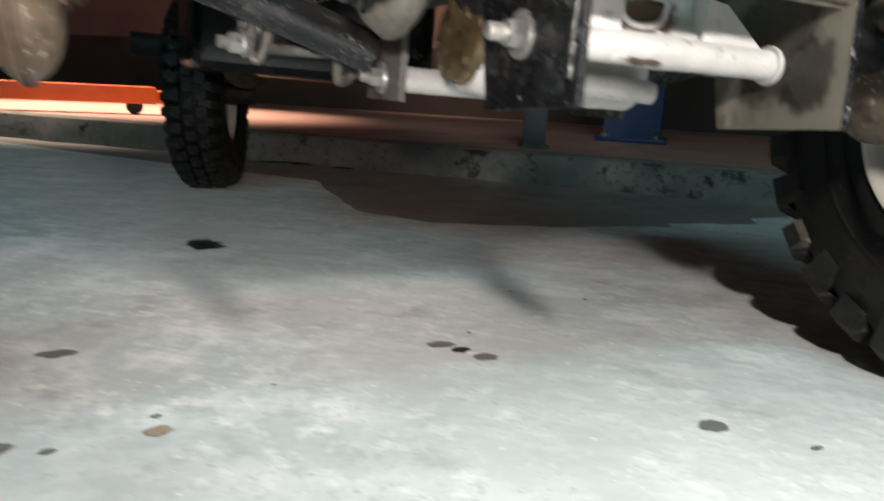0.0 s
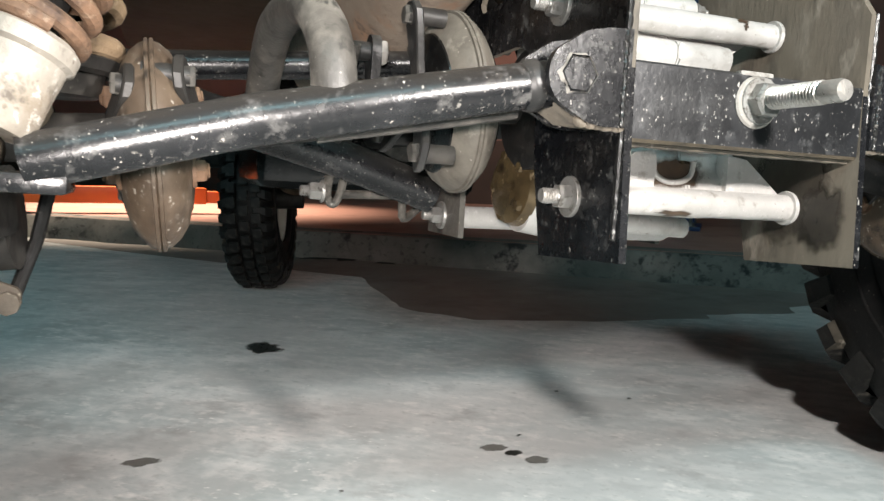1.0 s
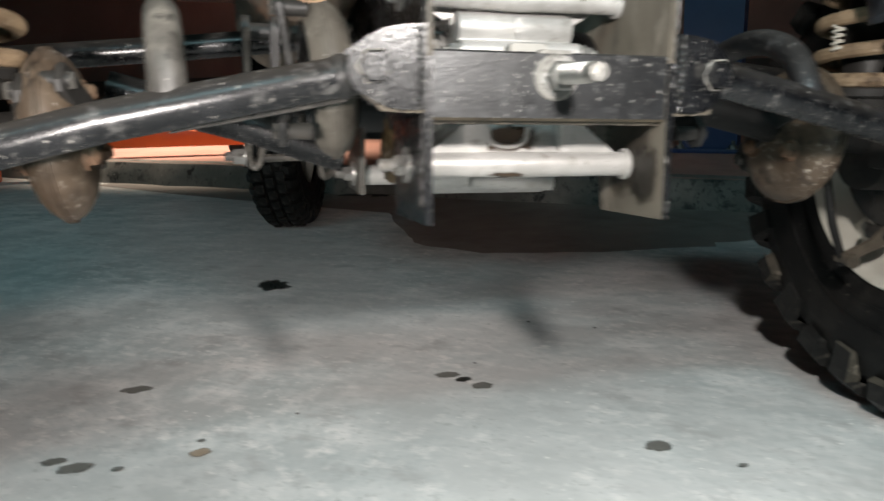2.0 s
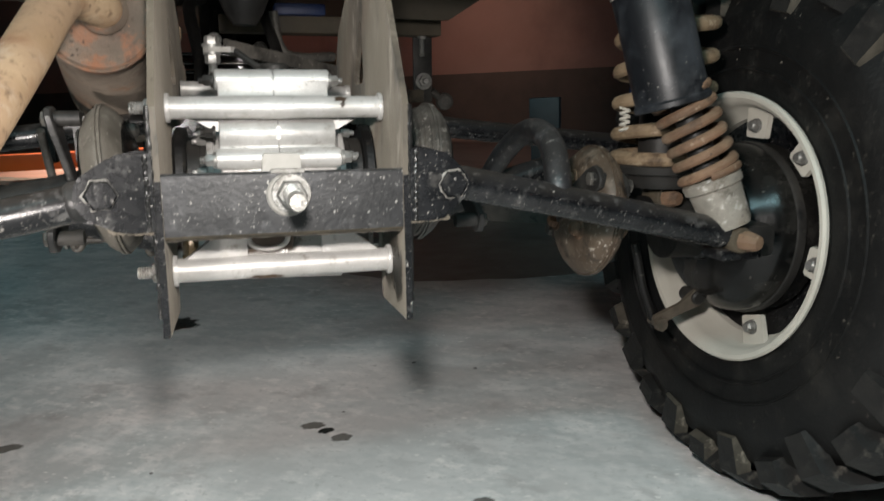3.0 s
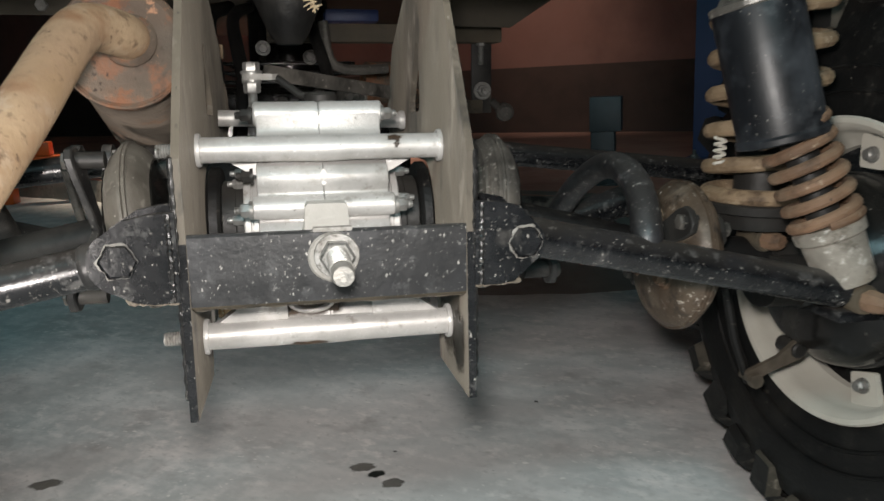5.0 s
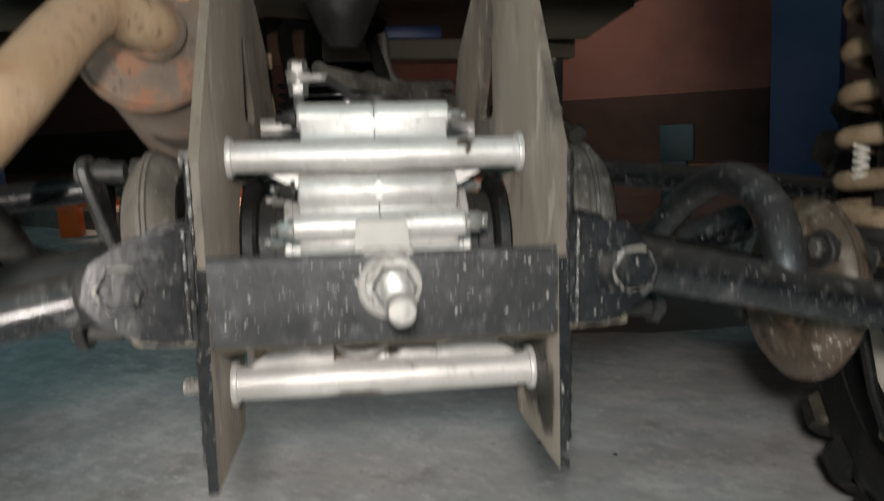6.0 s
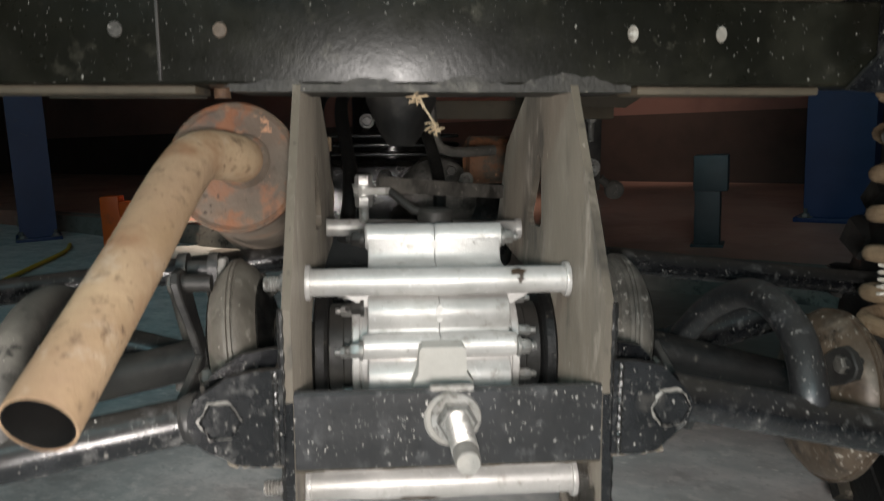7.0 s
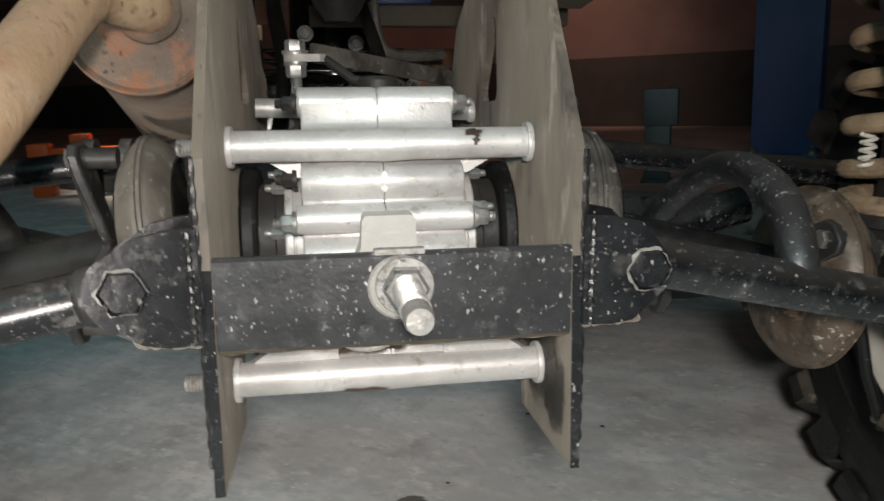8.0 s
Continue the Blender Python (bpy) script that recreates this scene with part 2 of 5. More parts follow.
MUFFLER = surface("rusty_muffler_steel", (0.085, 0.066, 0.05), (0.14, 0.105, 0.078), 20, 0.8, 0.1, [((0.33, 0.14, 0.062), 13, 0.475, 0.07), ((0.21, 0.088, 0.043), 40, 0.52, 0.10), ((0.055, 0.040, 0.031), 30, 0.56, 0.07), ((0.44, 0.24, 0.14), 110, 0.585, 0.06)], None, 1.0, 120, specks=[((0.04, 0.025, 0.018), 210, 0.46, 0.4, 1.0), ((0.36, 0.2, 0.12), 300, 0.3, 0.2, 0.7)])
PIPE = surface("scorched_tailpipe_steel", (0.19, 0.120, 0.064), (0.37, 0.272, 0.172), 11, 0.75, 0.1, [((0.19, 0.10, 0.052), 15, 0.51, 0.16), ((0.42, 0.36, 0.285), 40, 0.57, 0.2), ((0.11, 0.07, 0.043), 90, 0.57, 0.14)], ((0.22, 0.145, 0.09), 8, 0.50, 0.66, 0), 0.5, 170, specks=[((0.09, 0.052, 0.03), 210, 0.36, 0.4, 1.0)])
SOOT = surface("soot", (0.002, 0.002, 0.002), (0.006, 0.0055, 0.005), 30, 0.8, spec=0.12)
RUBBER = surface("tyre_rubber", (0.0032, 0.0032, 0.0032), (0.0065, 0.0063, 0.006), 12, 0.55, 0, [((0.07, 0.063, 0.052), 150, 0.61, 0.08), ((0.015, 0.014, 0.0123), 14, 0.52, 0.2)], ((0.019, 0.0175, 0.015), 30, 0.54, 0.85, 0.0), 0.3, 220, 0.1, 0.3, specks=[((0.16, 0.145, 0.12), 160, 0.3, 0.12, 1.0)])
RUBBER_LUG = surface("dusty_lug_rubber", (0.010, 0.0098, 0.0094), (0.018, 0.0172, 0.016), 22, 0.55, 0, [((0.10, 0.09, 0.075), 34, 0.62, 0.1), ((0.045, 0.042, 0.037), 60, 0.54, 0.16)], ((0.04, 0.037, 0.032), 16, 0.54, 0.85, 0.0), 0.3, 180, 0.1, 0.3)
LUG_TIP = surface("worn_tan_lug_tip", (0.03, 0.027, 0.022), (0.09, 0.079, 0.062), 40, 0.75, 0, ((0.26, 0.23, 0.185), 60, 0.57, 0.12), None, 0.3, 180, 0.1, 0.2)
WHITE = surface("cream_rim_paint", (0.42, 0.395, 0.34), (0.53, 0.51, 0.45), 12, 0.4, 0, ((0.2, 0.175, 0.14), 75, 0.68, 0.06), ((0.30, 0.265, 0.22), 14, 0.60, 0.85, 0), 0.1, 150)
SILVER_DUST = surface("dusty_pale_alloy", (0.20, 0.19, 0.174), (0.345, 0.332, 0.308), 28, 0.6, 0.2, [((0.12, 0.107, 0.09), 90, 0.57, 0.14), ((0.43, 0.415, 0.385), 200, 0.6, 0.1)], ((0.18, 0.16, 0.133), 18, 0.48, 0.8, 0.2), 0.4, 160)
BROWN_CUP = surface("brown_dirty_cup_steel", (0.042, 0.028, 0.018), (0.105, 0.077, 0.053), 30, 0.45, 0.2, [((0.42, 0.385, 0.33), 200, 0.60, 0.06), ((0.014, 0.011, 0.009), 45, 0.52, 0.14), ((0.22, 0.185, 0.145), 22, 0.55, 0.16)], ((0.12, 0.095, 0.072), 16, 0.52, 0.9, 0.2), 0.2, 140, specks=[((0.46, 0.43, 0.38), 260, 0.36, 0.25, 1.0), ((0.40, 0.37, 0.32), 110, 0.22, 0.15, 1.0)])
GREY_CUP = surface("grey_dirty_cup_steel", (0.045, 0.0425, 0.038), (0.12, 0.112, 0.10), 50, 0.40, 0.3, [((0.32, 0.30, 0.27), 200, 0.60, 0.06), ((0.012, 0.012, 0.011), 40, 0.49, 0.14), ((0.16, 0.148, 0.128), 20, 0.54, 0.2)], ((0.14, 0.127, 0.107), 16, 0.5, 0.8, 0.2), 0.3, 140, specks=[((0.36, 0.335, 0.29), 260, 0.36, 0.25, 1.0), ((0.30, 0.28, 0.24), 110, 0.22, 0.15, 1.0)])
WORN = surface("glossy_weld_paint", (0.005, 0.005, 0.005), (0.014, 0.0135, 0.013), 90, 0.30, 0.0, [((0.20, 0.19, 0.172), 260, 0.60, 0.08)], None, 0.3, 400, 0.08, 0.5)
GRIME = surface("dust_caked_black_paint", (0.008, 0.008, 0.008), (0.018, 0.0175, 0.0168), 25, 0.40, 0, [((0.055, 0.052, 0.047), 50, 0.53, 0.18)], ((0.09, 0.084, 0.075), 26, 0.54, 0.85, 0.30), 0.2, 280, 0.10, 0.45, specks=[((0.32, 0.30, 0.27), 420, 0.40, 0.2, 0.8), ((0.20, 0.188, 0.168), 800, 0.44, 0.22, 1.0)])
DARK = surface("grimy_dark_steel", (0.012, 0.0115, 0.011), (0.035, 0.033, 0.03), 20, 0.5, 0.2, [((0.25, 0.235, 0.2), 60, 0.68, 0.05), ((0.006, 0.006, 0.006), 30, 0.53, 0.2)], ((0.07, 0.064, 0.055), 14, 0.52, 0.8, 0.2), 0.3, 120, 0.12, 0.35)
OILY = surface("oily_bronze_casting", (0.035, 0.024, 0.012), (0.13, 0.092, 0.045), 40, 0.22, 0.4, [((0.02, 0.014, 0.009), 60, 0.53, 0.12), ((0.30, 0.24, 0.15), 70, 0.60, 0.08)], None, 0.10, 160)
TAN = surface("tan_dusty_bracket", (0.04, 0.032, 0.02), (0.085, 0.068, 0.045), 12, 0.75, 0, ((0.02, 0.017, 0.013), 40, 0.54, 0.16), None, 0.2, 120)
OLIVE = surface("olive_dusty_pan", (0.028, 0.023, 0.014), (0.055, 0.045, 0.03), 9, 0.75, 0, ((0.02, 0.017, 0.012), 40, 0.6, 0.1), ((0.065, 0.053, 0.034), 6, 0.5, 0.75, 0), 0.2, 90)
STRAW = surface("dry_straw", (0.26, 0.19, 0.11), (0.42, 0.33, 0.22), 80, 0.8)
ORANGE = surface("orange_enamel", (0.80, 0.13, 0.02), (0.90, 0.19, 0.03), 6, 0.4, 0, None, ((0.4, 0.12, 0.05), 8, 0.62, 0.85, 0), 0.1, 60)
BLUE = surface("blue_enamel", (0.010, 0.028, 0.105), (0.016, 0.04, 0.14), 5, 0.45, 0, ((0.14, 0.14, 0.14), 26, 0.7), ((0.045, 0.045, 0.055), 7, 0.6, 0.9, 0), 0.1, 60)
GREYPOST = surface("grey_blue_enamel", (0.038, 0.049, 0.055), (0.055, 0.068, 0.075), 6, 0.5, 0, None, ((0.032, 0.032, 0.032), 8, 0.5, 0.9, 0), 0.1, 60)
YELLOW = surface("yellow_hose", (0.6, 0.42, 0.04), (0.7, 0.5, 0.06), 10, 0.5)
CONCRETE = surface("worn_grey_green_concrete", (0.53, 0.533, 0.52), (0.81, 0.795, 0.78), 4.5, 0.5, 0, [((0.92, 0.885, 0.86), 9, 0.45, 0.3), ((0.42, 0.405, 0.395), 14, 0.53, 0.25), ((0.90, 0.865, 0.84), 32, 0.52, 0.2), ((0.52, 0.52, 0.50), 70, 0.56, 0.16), ((0.40, 0.40, 0.38), 150, 0.64, 0.06)], ((0.43, 0.472, 0.467), 2.2, 0.46, 0.66, 0), 0.12, 60, 0.1, 0.35, (0.9, 1.25, 1), specks=[((0.93, 0.91, 0.88), 34, 0.34, 0.3, 1.0), ((0.90, 0.88, 0.85), 95, 0.4, 0.3, 1.0), ((0.38, 0.37, 0.35), 150, 0.26, 0.10, 1.0)])
# brown floor tone that stands in for the buggy's cast shadow
SHADOW_BROWN = surface("shadow_brown_concrete", (0.22, 0.194, 0.173), (0.30, 0.268, 0.243), 5, 0.6, 0, None, ((0.18, 0.16, 0.145), 3, 0.5, 0.75, 0), 0.3, 50)
KERB = surface("chipped_kerb_concrete", (0.17, 0.154, 0.138), (0.28, 0.257, 0.23), 9, 0.85, 0, [((0.03, 0.028, 0.026), 12, 0.57, 0.08), ((0.10, 0.092, 0.082), 40, 0.56, 0.1)], None, 0.9, 40, specks=[((0.40, 0.37, 0.33), 60, 0.3, 0.2, 1.0)])
REDFLOOR = surface("red_oxide_floor", (0.40, 0.20, 0.155), (0.52, 0.275, 0.215), 2.2, 0.5, 0, ((0.54, 0.39, 0.32), 9, 0.62, 0.12), ((0.29, 0.165, 0.135), 1.3, 0.5, 0.75, 0), 0.1, 30)
REDWALL = surface("faded_pink_wall", (0.28, 0.14, 0.112), (0.36, 0.19, 0.155), 1.5, 0.8, 0, None, ((0.18, 0.098, 0.083), 1.2, 0.5, 0.8, 0), 0.2, 30)
DARKWALL = surface("dark_brown_wall", (0.07, 0.043, 0.035), (0.115, 0.07, 0.056), 1.5, 0.75, 0, None, ((0.045, 0.03, 0.026), 1.4, 0.5, 0.8, 0), 0.2, 30)
RUST_FILM = stain("rust_film", (0.026, 0.015, 0.008), (0.075, 0.046, 0.024), 60, 0.5, 0.92)
GREASE = stain("dark_grease_film", (0.014, 0.012, 0.009), (0.045, 0.037, 0.027), 40, 0.5, 0.85)
MOSS = stain("dark_moss", (0.008, 0.012, 0.007), (0.02, 0.026, 0.014), 40, 0.8)
OIL = stain("oil_drip", (0.012, 0.016, 0.014), (0.03, 0.035, 0.03), 30, 0.3)
OIL_DRY = stain("dry_grease_spot", (0.16, 0.155, 0.14), (0.23, 0.222, 0.20), 40, 0.5)
RUST_SPOT = stain("rust_spot", (0.36, 0.27, 0.19), (0.45, 0.36, 0.27), 40, 0.6)
CEIL = surface("sooty_ceiling", (0.10, 0.095, 0.09), (0.14, 0.135, 0.13), 1.0, 0.9)


# ---------------------------------------------------------------- mesh tools
def part(name, bm, mats, parent=None, label=""):
    """Links a bmesh as one object; edges sharper than 35 degrees stay sharp."""
    bmesh.ops.recalc_face_normals(bm, faces=bm.faces)
    for f in bm.faces:
        f.smooth = True
    for e in bm.edges:
        if len(e.link_faces) == 2 and e.calc_face_angle(0.0) > 0.6:
            e.smooth = False
    me = bpy.data.meshes.new(name)
    bm.to_mesh(me)
    bm.free()
    for m in (mats if isinstance(mats, (list, tuple)) else [mats]):
        me.materials.append(m)
    ob = new(name, me)
    if parent and parent.parent and parent.parent.parent:
        parent = parent.parent
    ob.parent = parent
    return tagged(ob, label)


def frame_at(p, d, side=(0, 0, 1)):
    """A frame at p whose z runs along d."""
    z = Vector(d).normalized()
    s = Vector(side)
    if abs(z.dot(s)) > 0.95:
        s = Vector((0, 1, 0))
    x = s.cross(z).normalized()
    y = z.cross(x)
    return Matrix(((x.x, y.x, z.x, p[0]), (x.y, y.y, z.y, p[1]), (x.z, y.z, z.z, p[2]), (0, 0, 0, 1)))


def tube(bm, pts, r, n=16, cap=True):
    pts = [Vector(p) for p in pts]
    rs = r if isinstance(r, (list, tuple)) else [r] * len(pts)
    rings, x = [], None
    for i, p in enumerate(pts):
        d = (pts[min(i + 1, len(pts) - 1)] - pts[max(i - 1, 0)]).normalized()
        if x is None:
            x = d.orthogonal().normalized()
        x = (x - d * x.dot(d)).normalized()
        y = d.cross(x)
        rings.append([bm.verts.new(p + (x * math.cos(a) + y * math.sin(a)) * rs[i]) for a in (2 * math.pi * k / n for k in range(n))])
    for a, b in zip(rings, rings[1:]):
        for k in range(n):
            bm.faces.new((a[k], a[(k + 1) % n], b[(k + 1) % n], b[k]))
    if cap:
        bm.faces.new(rings[0][::-1])
        bm.faces.new(rings[-1])
    return bm


def smooth_path(pts, steps=8):
    """Points of a curve through pts."""
    pts = [Vector(p) for p in pts]
    out = []
    for i in range(len(pts) - 1):
        p0, p1, p2, p3 = pts[max(i - 1, 0)], pts[i], pts[i + 1], pts[min(i + 2, len(pts) - 1)]
        for k in range(steps):
            t = k / steps
            out.append(0.5 * (2 * p1 + (p2 - p0) * t + (2 * p0 - 5 * p1 + 4 * p2 - p3) * t * t + (3 * p1 - p0 - 3 * p2 + p3) * t ** 3))
    return out + [pts[-1]]


def lathe(bm, prof, m=None, n=32):
    """prof: (radius, height) rows, turned round the z axis of m."""
    m = m or Matrix()
    rings = []
    for r, h in prof:
        if r < 1e-5:
            rings.append([bm.verts.new(m @ Vector((0, 0, h)))])
        else:
            rings.append([bm.verts.new(m @ Vector((r * math.cos(2 * math.pi * k / n), r * math.sin(2 * math.pi * k / n), h))) for k in range(n)])
    for a, b in zip(rings, rings[1:]):
        for k in range(n):
            j = (k + 1) % n
            if len(a) == 1 and len(b) > 1:
                bm.faces.new((a[0], b[j], b[k]))
            elif len(b) == 1 and len(a) > 1:
                bm.faces.new((a[k], a[j], b[0]))
            elif len(a) > 1:
                bm.faces.new((a[k], a[j], b[j], b[k]))
    return bm


def box(bm, lo, hi, bevel=0.0015, m=None, seg=2):
    vs = bmesh.ops.create_cube(bm, size=1.0)["verts"]
    c, s = [(a + b) / 2 for a, b in zip(lo, hi)], [b - a for a, b in zip(lo, hi)]
    for v in vs:
        v.co = Vector((v.co.x * s[0] + c[0], v.co.y * s[1] + c[1], v.co.z * s[2] + c[2]))
    if bevel:
        es = list({e for v in vs for e in v.link_edges})
        vs = bmesh.ops.bevel(bm, geom=es, offset=bevel, segments=seg, affect="EDGES", profile=0.6)["verts"]
    if m:
        for v in vs:
            v.co = m @ v.co
    return bm


def slab(bm, outline, a, b, put, holes=(), bevel=0.0):
    """A sheet with an outline and holes, from depth a to b; put(u, v, d) gives the place."""
    edges = []
    for loop in (outline, *holes):
        vs = [bm.verts.new(put(u, v, a)) for u, v in loop]
        edges += [bm.edges.new((vs[i], vs[(i + 1) % len(vs)])) for i in range(len(vs))]
    made = bmesh.ops.triangle_fill(bm, use_beauty=True, edges=edges)["geom"]
    faces = [g for g in made if isinstance(g, bmesh.types.BMFace)]
    ext = bmesh.ops.extrude_face_region(bm, geom=faces)["geom"]
    shift = Vector(put(0, 0, b)) - Vector(put(0, 0, a))
    bmesh.ops.translate(bm, verts=[g for g in ext if isinstance(g, bmesh.types.BMVert)], vec=shift)
    return bm


def arc(cy, cz, r, a0, a1, n=10):
    return [(cy + r * math.cos(math.radians(a0 + (a1 - a0) * i / n)), cz + r * math.sin(math.radians(a0 + (a1 - a0) * i / n))) for i in range(n + 1)]


def hex_bolt(bm, p, d, r=0.009, h=0.007, washer=0.0, shank=0.0, shank_r=0.005, chamfer=True):
    m = frame_at(p, d)
    if washer:
        lathe(bm, [(0, 0), (washer, 0), (washer, 0.002), (washer * 0.97, 0.0026), (0, 0.0026)], m, 24)
        m = m @ Matrix.Translation((0, 0, 0.0026))
    lathe(bm, [(0, 0), (r, 0), (r, h * 0.8), (r * 0.86, h), (0, h)], m, 6)
    if shank:
        rows, steps = [(0, h), (shank_r, h)], max(2, int(shank / 0.0016))
        for i in range(steps):
            z = h + shank * i / steps
            rows += [(shank_r, z), (shank_r * 0.88, z + shank / steps * 0.5)]
        rows += [(shank_r * 0.85, h + shank), (0, h + shank)]
        lathe(bm, rows, m, 16)
    return bm


def coil(bm, p0, p1, big, small, turns, n=10, steps=22):
    m = frame_at(p0, Vector(p1) - Vector(p0))
    length = (Vector(p1) - Vector(p0)).length
    total = int(turns * steps)
    pts = []
    for i in range(total + 1):
        a = i / total
        ease = min(1.0, max(0.0, (a * turns - 0.7) / max(turns - 1.4, 0.1)))
        pts.append(m @ Vector((big * math.cos(2 * math.pi * a * turns), big * math.sin(2 * math.pi * a * turns), small + ease * (length - 2 * small))))
    return tube(bm, pts, small, n)


def mirrored(bm, side):
    if side < 0:
        for v in bm.verts:
            v.co.x = -v.co.x
        bmesh.ops.reverse_faces(bm, faces=bm.faces)
    return bm


B = bmesh.new

# ---------------------------------------------------------------- the hall
CURB = Matrix(((0.76, 0.65, 0, 0), (-0.65, 0.76, 0, 0), (0, 0, 1, 0), (0, 0, 0, 1)))  # u along the kerb, v away from it


def hall_box(name, lo, hi, mat, label, category, bevel=0.0, kind="structure"):
    ob = part(name, box(B(), lo, hi, bevel), mat)
    ob.matrix_world = CURB
    return tagged(ob, label, category, kind=kind)


floor = hall_box("floor", (-12, -8, -0.2), (12, 2.08, 0.0), CONCRETE, "worn grey-green concrete workshop floor with oil drips", "floor")
raised = hall_box("floor_raised", (-12, 2.08, -0.2), (12, 9.0, 0.10), REDFLOOR, "red oxide painted raised floor behind the kerb", "floor")
wall_n = hall_box("wall_north", (-12, 5.2, 0.1), (12, 5.4, 0.60), DARKWALL, "dark brown lower part of the workshop wall", "wall")
wall_n2 = hall_box("wall_north_upper", (-12, 5.22, 0.60), (12, 5.4, 4.0), REDWALL, "faded pink painted upper part of the workshop wall", "wall")
hall_box("wall_south", (-12, -8.2, 0), (12, -8, 4.0), DARKWALL, "dark brown workshop wall", "wall")
hall_box("wall_east", (12, -8, 0), (12.2, 9, 4.0), DARKWALL, "dark brown workshop wall", "wall")
hall_box("wall_west", (-12.2, -8, 0), (-12, 9, 4.0), DARKWALL, "dark brown workshop wall", "wall")
hall_box("ceiling", (-12.2, -8.2, 4.0), (12.2, 9.2, 4.1), CEIL, "sooty workshop ceiling", "ceiling")


def kerb_face():
    bm = B()
    rows = []
    for i in range(121):
        u = -5 + i * 0.083
        jag = 0.02 * noise.noise((u * 5, 0, 0)) + 0.012 * noise.noise((u * 17, 3, 0))
        low = 0.05 * max(0, noise.noise((u * 2.2, 7, 0)))
        rows.append([bm.verts.new((u, 2.04 + jag - low, 0.0)), bm.verts.new((u, 2.045 + jag - 0.6 * low, 0.05)), bm.verts.new((u, 2.06 + 0.5 * jag, 0.098)), bm.verts.new((u, 2.16 + jag, 0.104))])
    for a, b in zip(rows, rows[1:]):
        for k in range(3):
            bm.faces.new((a[k], b[k], b[k + 1], a[k + 1]))
    ob = part("kerb", bm, KERB)
    ob.matrix_world = CURB
    return tagged(ob, "broken concrete kerb at the edge of the raised floor", "kerb", kind="structure")


kerb_face()


def soft_fan(bm, rim, centre):
    """Two rings of faces from the rim to the centre; the "stain" value rises from 0 to 1."""
    places = [v.co.copy() for v in rim]
    bm.clear()
    layer = bm.verts.layers.float.new("stain")
    c = bm.verts.new(centre)
    rim = [bm.verts.new(p) for p in places]
    mid = [bm.verts.new(v.co.lerp(c.co, 0.62)) for v in rim]
    for v in mid + [c]:
        v[layer] = 1.0
    k = len(rim)
    for i in range(k):
        j = (i + 1) % k
        bm.faces.new((rim[i], rim[j], mid[j], mid[i]))
        bm.faces.new((mid[i], mid[j], c))


def patch(name, centre, rx, ry, mat, label, seed, z=0.002, wobble=0.25, turn=0.0, points=28):
    bm = B()
    vs = []
    for k in range(points):
        a = 2 * math.pi * k / points
        w = 1 + wobble * noise.noise((math.cos(a) * 1.7 + seed, math.sin(a) * 1.7, seed * 0.37))
        x, y = rx * w * math.cos(a), ry * w * math.sin(a)
        vs.append(bm.verts.new((centre[0] + x * math.cos(turn) - y * math.sin(turn), centre[1] + x * math.sin(turn) + y * math.cos(turn), z)))
    soft_fan(bm, vs, (centre[0], centre[1], z))
    ob = part(name, bm, mat, floor, label)
    ob.matrix_parent_inverse = CURB.inverted()
    return ob


def shadow_patch():
    """The buggy's cast shadow laid on the floor as a jagged brown patch up to the kerb."""
    bm = B()
    near = [(-0.9, 3.3), (-0.3, 2.55), (0.24, 1.96), (0.215, 1.66), (0.20, 1.42), (0.25, 1.33), (0.33, 1.225), (0.60, 1.15), (0.90, 1.115), (0.93, 1.16), (1.20, 1.13), (1.24, 1.21), (1.75, 1.20)]
    far = [(1.85, 1.25), (1.4, 1.60), (0.9, 2.03), (0.4, 2.42), (-0.1, 2.84), (-0.8, 3.43)]
    fine = []
    for (x0, y0), (x1, y1) in zip(near, near[1:]):
        for k in range(5):
            t = k / 5
            x, y = x0 + (x1 - x0) * t, y0 + (y1 - y0) * t
            fine.append((x + 0.012 * noise.noise((x * 12, y * 12, 1)), y + 0.02 * noise.noise((x * 12, y * 12, 5))))
    slab(bm, fine + far, 0.0004, 0.0010, lambda u, v, d: (u, v, d))
    ob = part("shadow_patch", bm, SHADOW_BROWN, floor, "brown patch painted on the floor for the buggy's shadow")
    ob.matrix_parent_inverse = CURB.inverted()


shadow_patch()
patch("oil_drip", (-0.178, 1.05), 0.036, 0.04, OIL, "black wet oil drip", 3, wobble=0.9)
for i, (x, y, rx, ry, mat) in enumerate([(-0.373, 0.522, 0.022, 0.014, OIL_DRY), (0.038, 0.452, 0.018, 0.013, OIL_DRY), (0.053, 0.429, 0.013, 0.010, OIL), (0.071, 0.400, 0.016, 0.013, OIL_DRY),
                                         (0.202, 0.177, 0.017, 0.014, OIL_DRY), (-0.432, 0.325, 0.014, 0.010, OIL_DRY), (-0.405, 0.303, 0.019, 0.013, OIL_DRY), (-0.281, 0.302, 0.013, 0.011, RUST_SPOT),
                                         (-0.281, 0.332, 0.005, 0.004, OIL_DRY), (0.23, 0.647, 0.004, 0.004, OIL), (0.321, 0.583, 0.004, 0.004, OIL), (0.259, 0.112, 0.006, 0.004, OIL_DRY), (-0.362, 0.286, 0.007, 0.005, OIL_DRY),
                                         (-0.172, 0.374, 0.003, 0.003, OIL_DRY), (0.085, 0.479, 0.003, 0.003, OIL)]):
    patch("oil_drip", (x, y), rx, ry, mat, "", i + 11, 0.0012 + 0.0002 * i)


